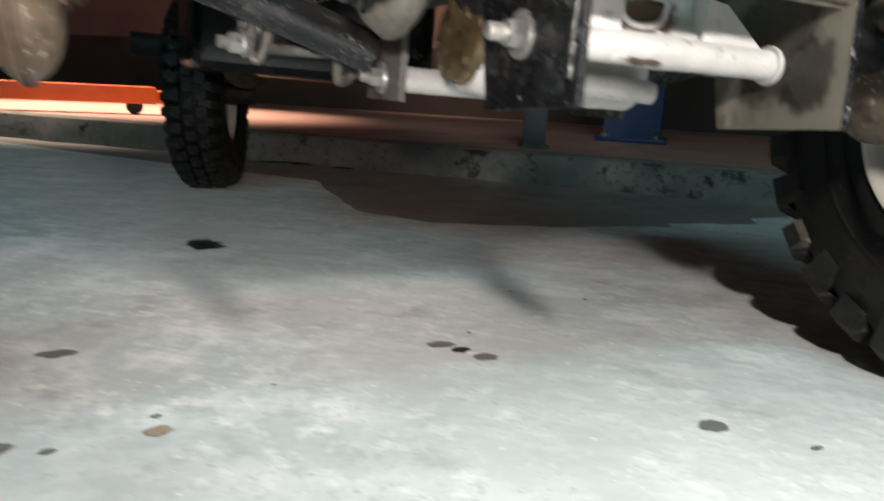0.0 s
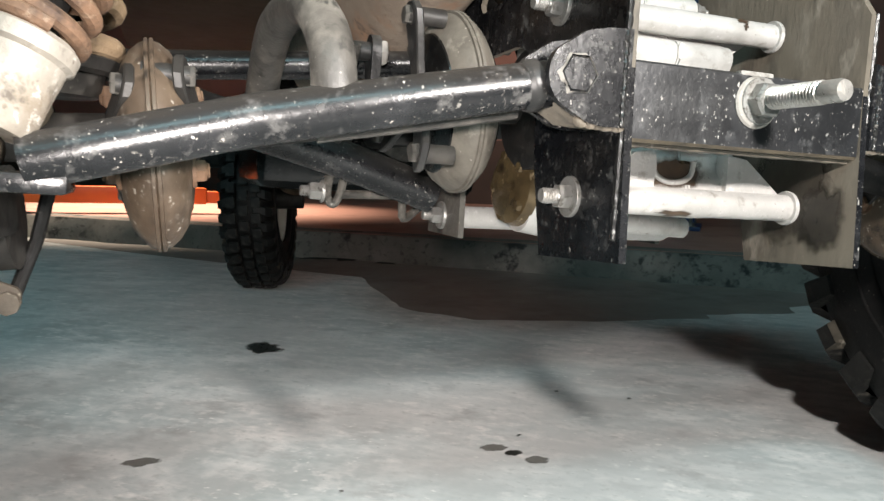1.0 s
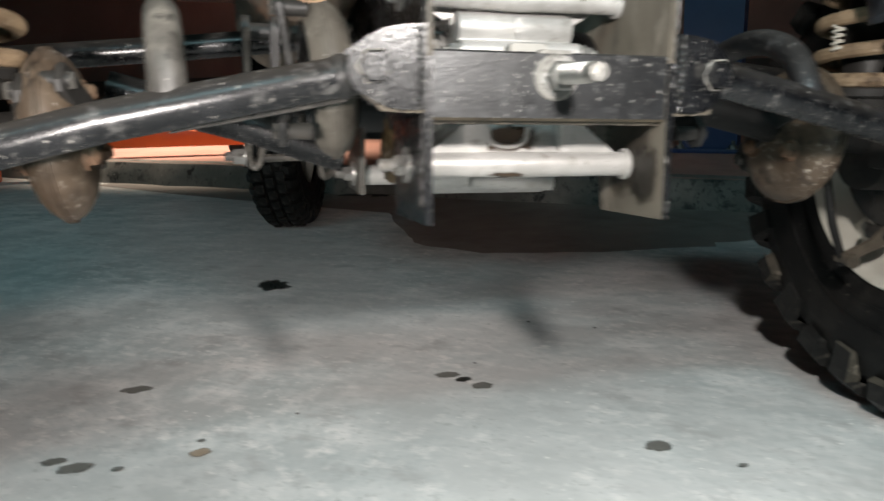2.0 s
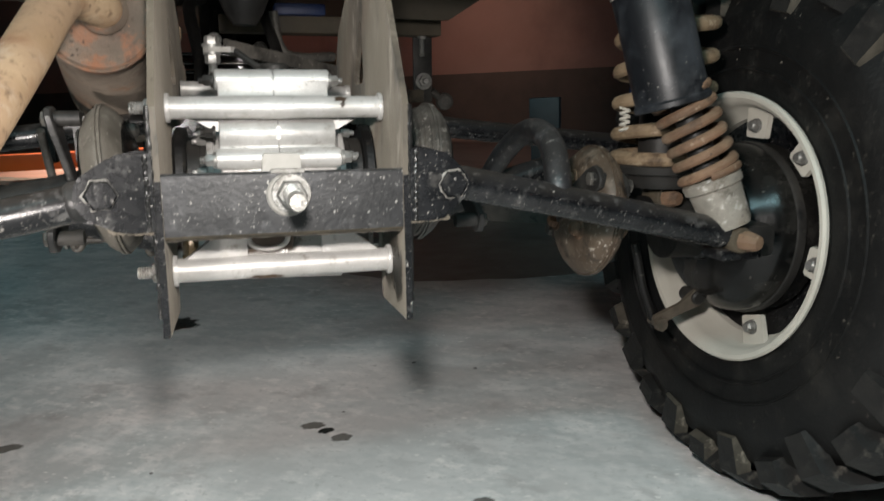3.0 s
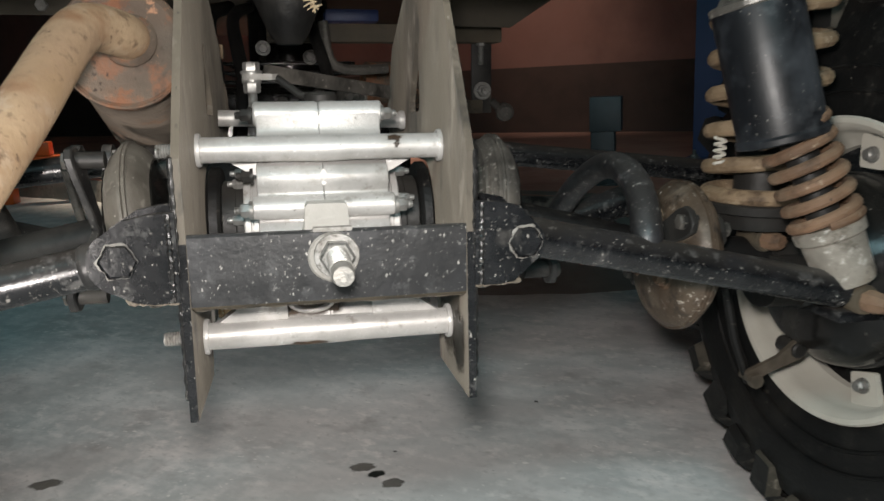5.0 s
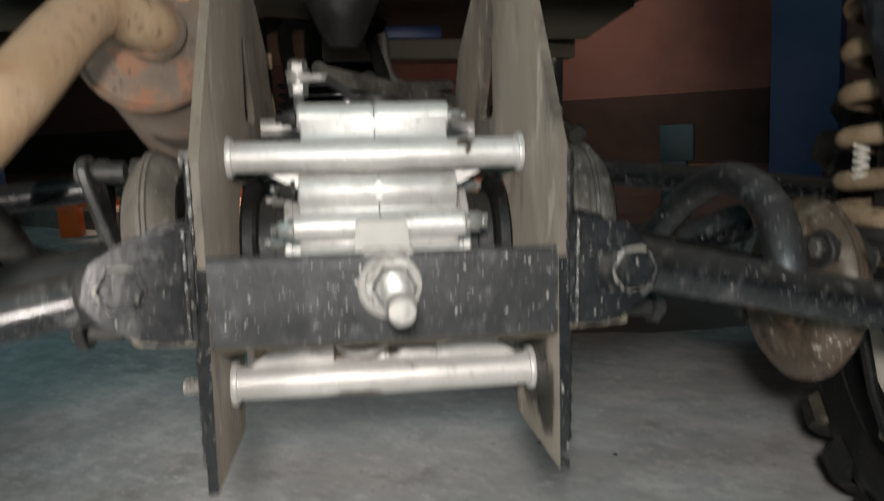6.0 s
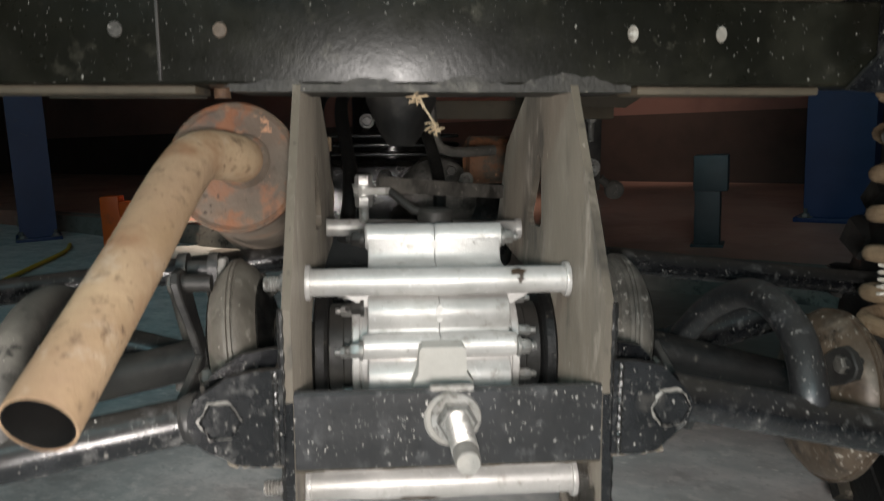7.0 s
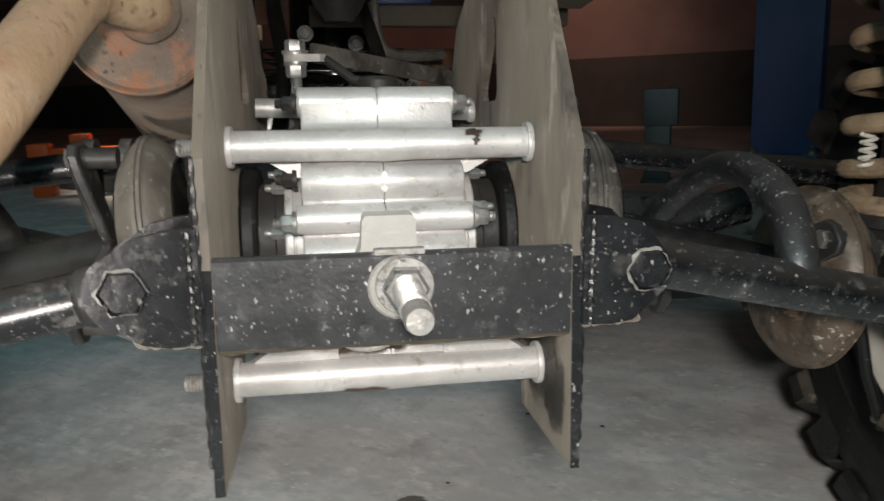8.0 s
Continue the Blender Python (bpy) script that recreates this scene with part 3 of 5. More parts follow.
for i, (x, y, rx, ry) in enumerate(((0.20, 2.45, 0.08, 0.04), (0.285, 2.40, 0.04, 0.06), (0.41, 2.27, 0.05, 0.03), (0.05, 2.56, 0.05, 0.03))):
    patch("moss_patch", (x, y), rx, ry, MOSS, "dark moss at the foot of the kerb", i + 41, 0.0045 + 0.0003 * i, 0.9)


def orange_beam():
    """A low orange crane frame: a beam from a foot on the floor to castors on the raised floor."""
    root = new("crane_leg")
    root.location = (-0.78, 3.66, 0)
    part("beam", box(B(), (-0.62, -0.05, 0.150), (0.62, 0.05, 0.232), 0.010), ORANGE, root)
    part("stop", box(B(), (0.62, -0.035, 0.155), (0.68, 0.035, 0.215), 0.010), ORANGE, root)
    part("upright", box(B(), (-0.715, -0.05, 0.0), (-0.62, 0.05, 0.262), 0.008), ORANGE, root)
    part("upright", box(B(), (-0.515, -0.04, 0.232), (-0.425, 0.04, 0.300), 0.008), ORANGE, root)
    for x in (0.52,):
        bm = lathe(B(), [(0, -0.02), (0.034, -0.02), (0.039, -0.012), (0.039, 0.012), (0.034, 0.02), (0, 0.02)], frame_at((x, 0.0, 0.139), (0, 1, 0)), 24)
        part("castor", bm, DARK, root, "black steel castor wheel")
    return tagged(root, "orange enamelled low crane frame on the red floor", "crane frame")


orange_beam()


def lift_column(x, y, z, turn, w=0.26, d=0.22, h=3.2):
    root = new("lift_column")
    root.matrix_world = pose(x, y, z, 0, 0, turn)
    prof = [(-w / 2, -d / 2), (w / 2, -d / 2), (w / 2, d / 2), (w / 2 - 0.06, d / 2), (w / 2 - 0.06, d / 2 - 0.01), (w / 2 - 0.012, d / 2 - 0.01), (w / 2 - 0.012, -d / 2 + 0.012),
            (-w / 2 + 0.012, -d / 2 + 0.012), (-w / 2 + 0.012, d / 2 - 0.01), (-w / 2 + 0.06, d / 2 - 0.01), (-w / 2 + 0.06, d / 2), (-w / 2, d / 2)]
    part("column", slab(B(), prof, 0.02, h, lambda u, v, z: (u, v, z)), BLUE, root)
    part("base_plate", box(B(), (-w * 0.62, -d * 0.75, 0), (w * 0.62, d * 0.75, 0.02), 0.003), BLUE, root)
    for sx in (-1, 1):
        for sy in (-1, 1):
            part("anchor_bolt", hex_bolt(B(), (sx * w * 0.45, sy * d * 0.64, 0.02), (0, 0, 1), 0.018, 0.015, 0.03, 0.02, 0.009), ZINC, root)
    return tagged(root, "blue enamelled two-post lift column bolted down", "lift column", "lift columns")


lift_column(1.95, 2.72, 0.1, -40)
lift_column(-2.03, 4.1, 0.0, 25, 0.19, 0.18)


def grey_stand():
    root = new("axle_stand")
    root.matrix_world = pose(1.128, 2.21, 0.1, 0, 0, -28)
    part("post", box(B(), (-0.044, -0.05, 0.01), (0.042, 0.046, 0.322), 0.004), GREYPOST, root)
    part("head", box(B(), (-0.048, -0.058, 0.20), (0.066, 0.050, 0.326), 0.004), GREYPOST, root)
    part("foot", box(B(), (-0.056, -0.056, 0), (0.056, 0.056, 0.01), 0.002), GREYPOST, root)
    return tagged(root, "grey-blue square steel stand on the floor", "stand")


grey_stand()


def hose():
    pts = smooth_path([(-1.50, 2.35, 0.012), (-1.55, 2.65, 0.012), (-1.58, 3.0, 0.012), (-1.62, 3.43, 0.012), (-1.70, 3.7, 0.012)], 8)
    return tagged(part("hose", tube(B(), pts, 0.010, 10), YELLOW), "thin yellow air hose lying on the floor", "hose")


hose()

# ---------------------------------------------------------------- the vehicle
quad = new("off_road_buggy")
quad.matrix_world = Matrix.Translation((0, 0, 0.39)) @ pose(0, 0, 0, 0, 1.9, 0) @ Matrix.Translation((0, 0, -0.39))
tagged(quad, "black off-road buggy with lugged tyres, seen from under its tail", "buggy")


def side_plate(side):
    outline = [(-0.006, 0.287), (0.0, 0.40), (0.0, 0.452), (0.03, 0.495), (0.092, 0.578), (0.25, 0.578), (0.345, 0.533), (0.40, 0.452), (0.36, 0.436), (0.25, 0.431)]
    outline += arc(0.155, 0.392, 0.041, 90, 175, 8) + [(0.112, 0.35), (0.094, 0.281)]
    slot = arc(0.189, 0.521, 0.0095, 0, 180, 8) + arc(0.184, 0.481, 0.0085, 180, 270, 5) + arc(0.221, 0.479, 0.0085, 270, 360, 5)
    bm = slab(B(), outline, 0.0875, 0.0925, lambda u, v, d: (d, u, v), [slot])
    bmesh.ops.recalc_face_normals(bm, faces=bm.faces)
    for f in bm.faces:
        f.material_index = 1 if f.normal.x < -0.9 or (abs(f.normal.x) < 0.5 and f.calc_center_median().z > 0.415) else 0
    mirrored(bm, side)
    return part("side_plate", bm, [BLACK, DUSTY], quad, "black painted side plate, dusty grey inside, worn edges")


for side in (-1, 1):
    side_plate(side)
    # weld bead down the rear edge of the plate
    rows = [(0.0932 * side, 0.0008 + 0.0006 * noise.noise((i * 0.4, side, 2)), 0.300 + i * 0.0018) for i in range(86)]
    bm = tube(B(), rows, [0.0020 + 0.0003 * math.sin(i * 1.1) + 0.0003 * noise.noise((i * 0.4, side, 0)) for i in range(86)], 8)
    part("weld_bead", bm, WORN, quad)

for cy, cz, ry, rz, seed in ((0.052, 0.340, 0.040, 0.045, 3.0), (0.024, 0.318, 0.020, 0.026, 7.0)):
    bm = B()
    ring = []
    for k in range(40):
        a = 2 * math.pi * k / 40
        g = 1 + 0.45 * noise.noise((math.cos(a) * 2.1, math.sin(a) * 2.1, seed))
        ring.append(bm.verts.new((0.0872 - 0.00004 * seed, min(0.098, max(0.002, cy + ry * g * math.cos(a))), min(0.40, max(0.292, cz + rz * g * math.sin(a))))))
    soft_fan(bm, ring, (0.0872 - 0.00004 * seed, cy, cz))
    part("grease_stain", bm, GREASE, quad, "dark greasy smear inside the plate")

bm = slab(B(), [(0.0, 0.360), (0.002, 0.358), (0.022, 0.358), (0.022, 0.363), (0.008, 0.363), (0.006, 0.365), (0.006, 0.4042), (0.0052, 0.405), (0.0015, 0.405), (0.0, 0.4035)], -0.0872, 0.0872, lambda u, v, d: (d, u, v))
bmesh.ops.recalc_face_normals(bm, faces=bm.faces)
for f in bm.faces:
    f.material_index = 1 if f.normal.z < -0.5 else 0
part("crossmember", bm, [CROSS_PAINT, TAN], quad, "black angle-iron crossmember with chipped paint and a dusty lip")
rows = [(-0.087 + 0.0029 * k, 0.0085 + 0.0010 * noise.noise((k * 0.3, 5, 1)), 0.3578 + 0.0004 * noise.noise((k * 0.35, 2, 7))) for k in range(61)]
part("dusty_lip", tube(B(), rows, [0.0026 + 0.0009 * noise.noise((k * 0.27, 1, 4)) for k in range(61)], 8), DUSTY, quad, "dust-caked rolled bottom edge")
part("top_tab", box(B(), (-0.0115, 0.0005, 0.3985), (0.0135, 0.0065, 0.4068), 0.0012), SILVER_DUST, quad)

stud = part("stud", lathe(B(), [(0, -0.004)] + [q for i in range(21) for q in ((0.0071, 0.0024 * i), (0.0071, 0.0024 * i + 0.0005), (0.0050, 0.0024 * i + 0.0015))] + [(0.0066, 0.0505), (0.0066, 0.0605), (0.0058, 0.0635), (0, 0.0635)], frame_at((0.003, 0, 0.390), (0, -1, 0)), 20), STUD, quad, "bright threaded steel stud")
part("flange_nut", hex_bolt(B(), (0.003, 0, 0.389), (0.0, -1, 0), 0.0112, 0.009, 0.0145), ZINC, stud, "zinc flange nut")
part("washer", lathe(B(), [(0, 0), (0.0158, 0), (0.0162, 0.0012), (0.015, 0.0022), (0, 0.0022)], frame_at((0.001, 0.0005, 0.388), (0, -1, 0)), 24), SILVER_DUST, stud)


def pivot_bracket(side):
    """A U-shaped clevis welded to the plate, which holds the arm's inner end."""
    root = new("pivot_bracket")
    root.parent = quad
    for y0 in (-0.004, 0.038):
        prof = [(0.0925, 0.3650), (0.108, 0.3645), (0.119, 0.3662)] + arc(0.1245, 0.3915, 0.0200 if side < 0 else 0.0150, -58, 44, 10) + [(0.122, 0.4165), (0.108, 0.4195), (0.0925, 0.4205)]
        bm = slab(B(), prof, y0, y0 + 0.005, lambda u, v, d: (u, d, v))
        part("cheek", mirrored(bm, side), BLACK, root)
    bm = box(B(), (0.0925, 0.0012, 0.3665), (0.0985, 0.0378, 0.4175), 0.001)
    part("web", mirrored(bm, side), BLACK, root)
    bm = slab(B(), [(0.0935, 0.3655), (0.118, 0.3668), (0.134, 0.3765), (0.1335, 0.379), (0.117, 0.3694), (0.0935, 0.3682)], 0.0015, 0.0375, lambda u, v, d: (u, d, v))
    part("lower_web", mirrored(bm, side), DUSTY, root, "dusty bare underside of the bracket")
    rows = [(0.094 + 0.0011 * k, 0.0005 + 0.0015 * noise.noise((k * 0.4, side, 8)), 0.3650 + 0.00006 * k + 0.0012 * noise.noise((k * 0.5, side, 3))) for k in range(28)]
    bm = tube(B(), rows, [0.0030 + 0.0016 * noise.noise((k * 0.45, side, 6)) for k in range(28)], 9)
    part("weld_lump", mirrored(bm, side), DUSTY, root, "ragged dusty weld under the bracket")
    at = frame_at((0.1262, -0.004, 0.3922), (0, -1, 0))
    bm = lathe(B(), [(0, -0.001), (0.0108, -0.001), (0.0108, 0.0010), (0.0100, 0.0016), (0, 0.0016)], at, 6)
    part("pivot_pin", mirrored(bm, side), BLACK, root, "black flush pivot pin")
    # paint worn off round the six-sided pin: nearly all round on one side, a short hook on the other
    bm, inner, outer = B(), [], []
    for k in range(72):
        a = 2 * math.pi * k / 72
        hexed = 0.0100 / math.cos((a % (math.pi / 3)) - math.pi / 6)
        near = 1.0 if side > 0 else max(0.0, min(1.0, 0.6 + 1.7 * math.cos(a - 0.35)))
        w = near * 0.0021 * (0.55 + 0.9 * noise.noise((math.cos(a) * 2.6, math.sin(a) * 2.6, side * 2.0 + 1.3)))
        r = hexed + 0.0006 * noise.noise((math.cos(a) * 3, math.sin(a) * 3, side * 5.0))
        inner.append(bm.verts.new(at @ Vector((r * math.cos(a), r * math.sin(a), 0.0021))))
        outer.append(bm.verts.new(at @ Vector(((r + max(w, 0.00005)) * math.cos(a), (r + max(w, 0.00005)) * math.sin(a), 0.0003))))
    for k in range(72):
        bm.faces.new((inner[k], inner[(k + 1) % 72], outer[(k + 1) % 72], outer[k]))
    part("worn_ring", mirrored(bm, side), SILVER_DUST, root, "paint worn off round the pin")
    rows = [(0.0965 + 0.0008 * noise.noise((k * 0.8, side, 3)), -0.0035, 0.3655 + 0.0015 * k) for k in range(37)]
    bm = tube(B(), rows, [0.0018 + 0.0005 * math.sin(k * 1.9) + 0.0004 * noise.noise((k * 0.7, side, 9)) for k in range(37)], 8)
    part("weld_bead", mirrored(bm, side), WORN, root)
    return root


for side in (-1, 1):
    pivot_bracket(side)


OUT = {1: 0.0, -1: 0.035}  # the left-hand track is a little wider


def lower_arm(side):
    """The rear tube of the arm with the hoop that bridges the drive shaft to the front tube."""
    up = 0.007 if side > 0 else 0.003
    bm = tube(B(), [(0.134, 0.017, 0.385 + up), (0.20, 0.018, 0.3725 + 0.8 * up), (0.30, 0.020, 0.352 + 0.6 * up), (0.388 + 0.4 * OUT[side], 0.022, 0.334 - 0.25 * OUT[side] + 0.3 * up)], 0.0135, 24)
    arm = part("lower_arm", mirrored(bm, side), BLACK, quad, "black tubular suspension arm with chipped paint")
    if side < 0:
        bm = lathe(B(), [(0.0135, -0.006), (0.0150, -0.005), (0.0152, 0), (0.0146, 0.002), (0.0135, 0.004)], frame_at((0.147, 0.0172, 0.3825 + up), (1, 0, -0.2)), 24)
        part("pivot_collar", mirrored(bm, side), GRIME, arm, "dusty welded collar at the pivot")
    rise = [(0.223, 0.020, 0.371), (0.227, 0.026, 0.390), (0.234, 0.056, 0.4150), (0.240, 0.102, 0.4270), (0.245, 0.155, 0.4225), (0.243, 0.205, 0.400), (0.238, 0.238, 0.372), (0.236, 0.252, 0.358)]
    if side < 0:
        rise = [(0.256, 0.022, 0.358)] + [(0.257 + 0.11 * min(y - 0.02, 0.136), max(y, 0.028), z + 0.003) for x, y, z in rise[1:]]
    bm = tube(B(), smooth_path(rise, 7), 0.0115 if side > 0 else 0.0125, 20)
    part("hoop", mirrored(bm, side), CROSS_PAINT if side > 0 else DUST_TUBE, arm, "dusty black bent hoop over the shaft")
    bm = tube(B(), [(0.115, 0.262, 0.316), (0.20, 0.262, 0.343), (0.33, 0.262, 0.378)], 0.0165, 24)
    part("front_tube", mirrored(bm, side), BLACK, arm)
    if side < 0:
        bm = tube(B(), [(0.140, 0.045, 0.372), (0.19, 0.047, 0.362), (0.260, 0.050, 0.349)], 0.0032, 6)
        part("strap", mirrored(bm, side), DUST_TUBE, arm, "dusty thin strip beside the arm")
    bm = box(B(), (0.382, 0.012, 0.312), (0.425, 0.045, 0.322), 0.003)
    part("end_bracket", mirrored(bm, side), BLACK, arm)
    return arm


for side in (-1, 1):
    lower_arm(side)
    bm = tube(B(), [(0.10, 0.29, 0.4365), (0.25, 0.29, 0.4195), (0.47, 0.28, 0.397)], 0.0120, 20)
    part("upper_arm", mirrored(bm, side), BLACK, quad, "black tubular upper arm with chipped paint")


def coupling(side, x, y, z, r, mat, tilt, first=0.11, ribbed=False, spread=0.66):
    """Two dished steel cups bolted back to back round a drive joint."""
    m = Matrix.Translation((x, y, z)) @ Matrix.Rotation(radians(90 + tilt), 4, "Y")
    half = [(0, 0.0235), (r * 0.30, 0.023), (r * 0.58, 0.0205), (r * 0.78, 0.0165), (r * 0.90, 0.0115), (r * 0.97, 0.006), (r * 0.985, 0.003), (r * 1.015, 0.0026), (r * 1.015, 0.0006), (r * 0.99, 0)]
    ribs = [(q - 0.0015 * (i % 2) * (i > 1), h) for i, (q, h) in enumerate((r * (0.30 + 0.67 * math.sin(k / 18 * math.pi / 2)), 0.0245 * math.cos(k / 18 * math.pi / 2) + 0.002) for k in range(19))]
    near = [(0, 0.0265)] + ribs + [(r * 1.015, 0.0026), (r * 1.015, 0.0006), (r * 0.99, 0)] if ribbed else half
    prof = [(q, -h) for q, h in near] + [(q, h) for q, h in half[::-1][1:]]
    ob = part("drive_coupling", mirrored(lathe(B(), prof, m, 48), side), mat, quad, "dirty dished steel drive coupling")
    for s in (-1, 1) if spread > 0.6 else ():
        ring = lathe(B(), [(r * 0.30, 0.0238 * s), (r * 0.58, 0.0213 * s), (r * 0.76, 0.0178 * s), (r * 0.78, 0.0160 * s)], m, 40)
        part("dark_face", mirrored(ring, side), BLACK_DRUM, ob, "dark ring on the cup face")
    for k in range(3):
        a = 2 * math.pi * (k / 3 + first)
        for s in (-1, 1):
            p = m @ Vector((r * spread * math.cos(a), r * spread * math.sin(a), (0.016 if spread > 0.6 else 0.020) * s))
            q = m.to_3x3() @ Vector((0, 0, s))
            part("bolt", mirrored(hex_bolt(B(), p, q, 0.0075, 0.006, 0.0105, 0.002), side), GREY_CUP if spread > 0.6 else RUST, ob)
    return ob


for side in (-1, 1):
    coupling(side, 0.140, 0.16, 0.387, 0.066, GREY_CUP if side > 0 else DUST_CUP, 6, 0.11, side > 0)
    coupling(side, 0.311 + OUT[side], 0.138, 0.344 - 0.004 * (side < 0), 0.066, BROWN_CUP, 5, 0.1667, False, 0.47)
    bm = tube(B(), [(0.07, 0.16, 0.392), (0.14, 0.16, 0.387), (0.311 + OUT[side], 0.14, 0.346), (0.47 + OUT[side], 0.146, 0.335)], 0.015, 20)
    part("half_shaft", mirrored(bm, side), RUBBER if side > 0 else DARK, quad, "grimy black drive shaft")
    # forked yoke ears beside the couplings
    for x0, zc, sgn in ((0.170, 0.385, 1), (0.283 + OUT[side], 0.350, -1), (0.342 + OUT[side], 0.342, 1)):
        for a in ((0.2, 2.3, 4.3) if side < 0 else (2.3,)) if x0 < 0.2 else (1.0, 4.1):
            m = Matrix.Translation((x0, 0.145, zc)) @ Matrix.Rotation(a, 4, "X")
            lean = 0.18 * sgn if x0 < 0.2 else -0.25 * sgn
            outline = [(-0.008, 0.0), (0.008, 0.0), (0.010, 0.030), (0.0135, 0.052), (0.0125, 0.062), (0.006, 0.067), (-0.006, 0.068), (-0.0125, 0.063), (-0.0135, 0.052), (-0.010, 0.030)]
            bm = slab(B(), outline, -0.003, 0.003, lambda u, v, d: m @ Vector((d + lean * v, u, v)))
            bmesh.ops.bevel(bm, geom=[e for e in bm.edges if len(e.link_faces) == 2 and e.calc_face_angle(0) > 1.0], offset=0.0010, segments=1, affect="EDGES")
            ear = part("yoke_ear", mirrored(bm, side), GRIME if x0 < 0.2 else DARK, quad)
            tip = m @ Vector((lean * 0.058, 0.0, 0.058))
            part("ear_pin", mirrored(tube(B(), [tip + Vector((0.005 * sgn, 0, 0)), tip - Vector((0.022 * sgn, 0, 0))], 0.0065, 14), side), DARK, ear)
            part("ear_bolt", mirrored(hex_bolt(B(), tip + Vector((0.003 * sgn, 0, 0)), (sgn, 0, 0), 0.0068, 0.005), side), GREY_CUP, ear)


def gearbox():
    root = new("gearbox")
    root.parent = quad
    outline = [(0.25, 0.455), (0.165, 0.460), (0.152, 0.468), (0.144, 0.4785), (0.138, 0.482), (0.131, 0.4812), (0.1255, 0.476), (0.124, 0.462), (0.118, 0.4575), (0.098, 0.4565), (0.094, 0.452), (0.092, 0.441), (0.083, 0.4375), (0.0785, 0.432), (0.0785, 0.426),
               (0.0805, 0.4215), (0.0815, 0.4185), (0.0795, 0.4165), (0.074, 0.4165), (0.068, 0.413), (0.0665, 0.4095), (0.068, 0.406), (0.075, 0.4025), (0.0765, 0.399), (0.071, 0.393), (0.069, 0.384), (0.069, 0.352), (0.060, 0.340), (0.058, 0.331), (0.21, 0.331), (0.25, 0.35)]
    outline = [(q.y, q.z) for q in smooth_path([(0, y, z) for y, z in outline[:-2]], 3)] + outline[-2:]
    for s in (-1, 1):
        bm = slab(B(), outline, 0.0006, 0.0472, lambda u, v, d: (d, u, v))
        bmesh.ops.remove_doubles(bm, verts=bm.verts, dist=1e-6)
        rim_edges = [e for e in bm.edges if abs(e.verts[0].co.x - 0.0472) < 1e-5 and abs(e.verts[1].co.x - 0.0472) < 1e-5 and len(e.link_faces) == 2 and e.calc_face_angle(0) > 1.0]
        bmesh.ops.bevel(bm, geom=rim_edges, offset=0.0016, segments=2, affect="EDGES", profile=0.5)
        part("case_half", mirrored(bm, s), ALU, root, "cast aluminium gearbox half")
        for y, z, r, half in ((0.1345, 0.4735, 0.0094, 0.0492), (0.0745, 0.4095, 0.0082, 0.0510)):
            bm = tube(B(), [(0.002, y, z), (half - 0.0015, y, z), (half, y, z)], [r, r, r * 0.85], 24)
            part("bolt_boss", mirrored(bm, s), ALU, root)
        for pts, y0, y1 in (([(0.030, 0.332), (0.082, 0.321), (0.082, 0.329), (0.046, 0.356), (0.030, 0.358)], 0.054, 0.066), ([(0.035, 0.452), (0.074, 0.447), (0.070, 0.4425), (0.052, 0.432), (0.035, 0.426)], 0.097, 0.104)):
            bm = slab(B(), pts, y0, y1, lambda u, v, d: (u, d, v))
            part("web", mirrored(bm, s), ALU, root)
    # raised joint line round the seam
    ridge = [(y - 0.0013, z) for y, z in outline[4:-2]] + [(0.2, 0.335), (0.2, 0.450)]
    for x0, x1 in ((-0.0020, -0.0003), (0.0003, 0.0020)):
        part("seam_flange", slab(B(), ridge, x0, x1, lambda u, v, d: (d, u, v)), ALU, root)
    for y, z, rz in ((0.0778, 0.4300, 0.0060), (0.1238, 0.4690, 0.0032)):
        rim = [(0.0024 * math.cos(t), z + rz * math.sin(t)) for t in (2 * math.pi * k / 20 for k in range(20))]
        part("seam_lug", slab(B(), rim, y - 0.0008, y + 0.006, lambda u, v, d: (u, d, v)), ALU, root)
    part("filler_boss", slab(B(), [(-0.0195, 0.372), (0.0205, 0.372), (0.0205, 0.389), (0.0155, 0.397), (0.0148, 0.412), (0.0128, 0.4145), (-0.0128, 0.4145), (-0.0148, 0.412), (-0.0155, 0.397), (-0.0195, 0.389)], 0.052, 0.075, lambda u, v, d: (u, d, v)), ALU_DUSTY, root, "dusty cast filler boss")
    for y, z, r, name in ((0.0845, 0.4505, 0.0090, "upper_tube"), (0.055, 0.3235, 0.0095, "lower_tube")):
        bm = tube(B(), [(-0.0865, y, z), (-0.020, y, z), (0.0, y, z - 0.0003), (0.020, y, z), (0.0865, y, z)], [r, r * 1.02, r * 1.08, r * 1.02, r], 28)
        tb = part(name, bm, ALU, root, "round aluminium spacer tube")
        for s in (-1, 1):
            bm = lathe(B(), [(r * 0.9, 0), (r * 1.28, 0), (r * 1.32, 0.0015), (r * 1.28, 0.0032), (r * 0.95, 0.0032)], frame_at((0.0872 * s, y, z), (-s, 0, 0)), 24)
            part("collar", bm, ALU, tb)
            part("nut", hex_bolt(B(), (0.0925 * s, y, z), (s, 0, 0), 0.0085, 0.008, 0.0135, 0.011 if s < 0 else 0.004, 0.0052), ZINC, tb, "zinc lock nut on a threaded rod")
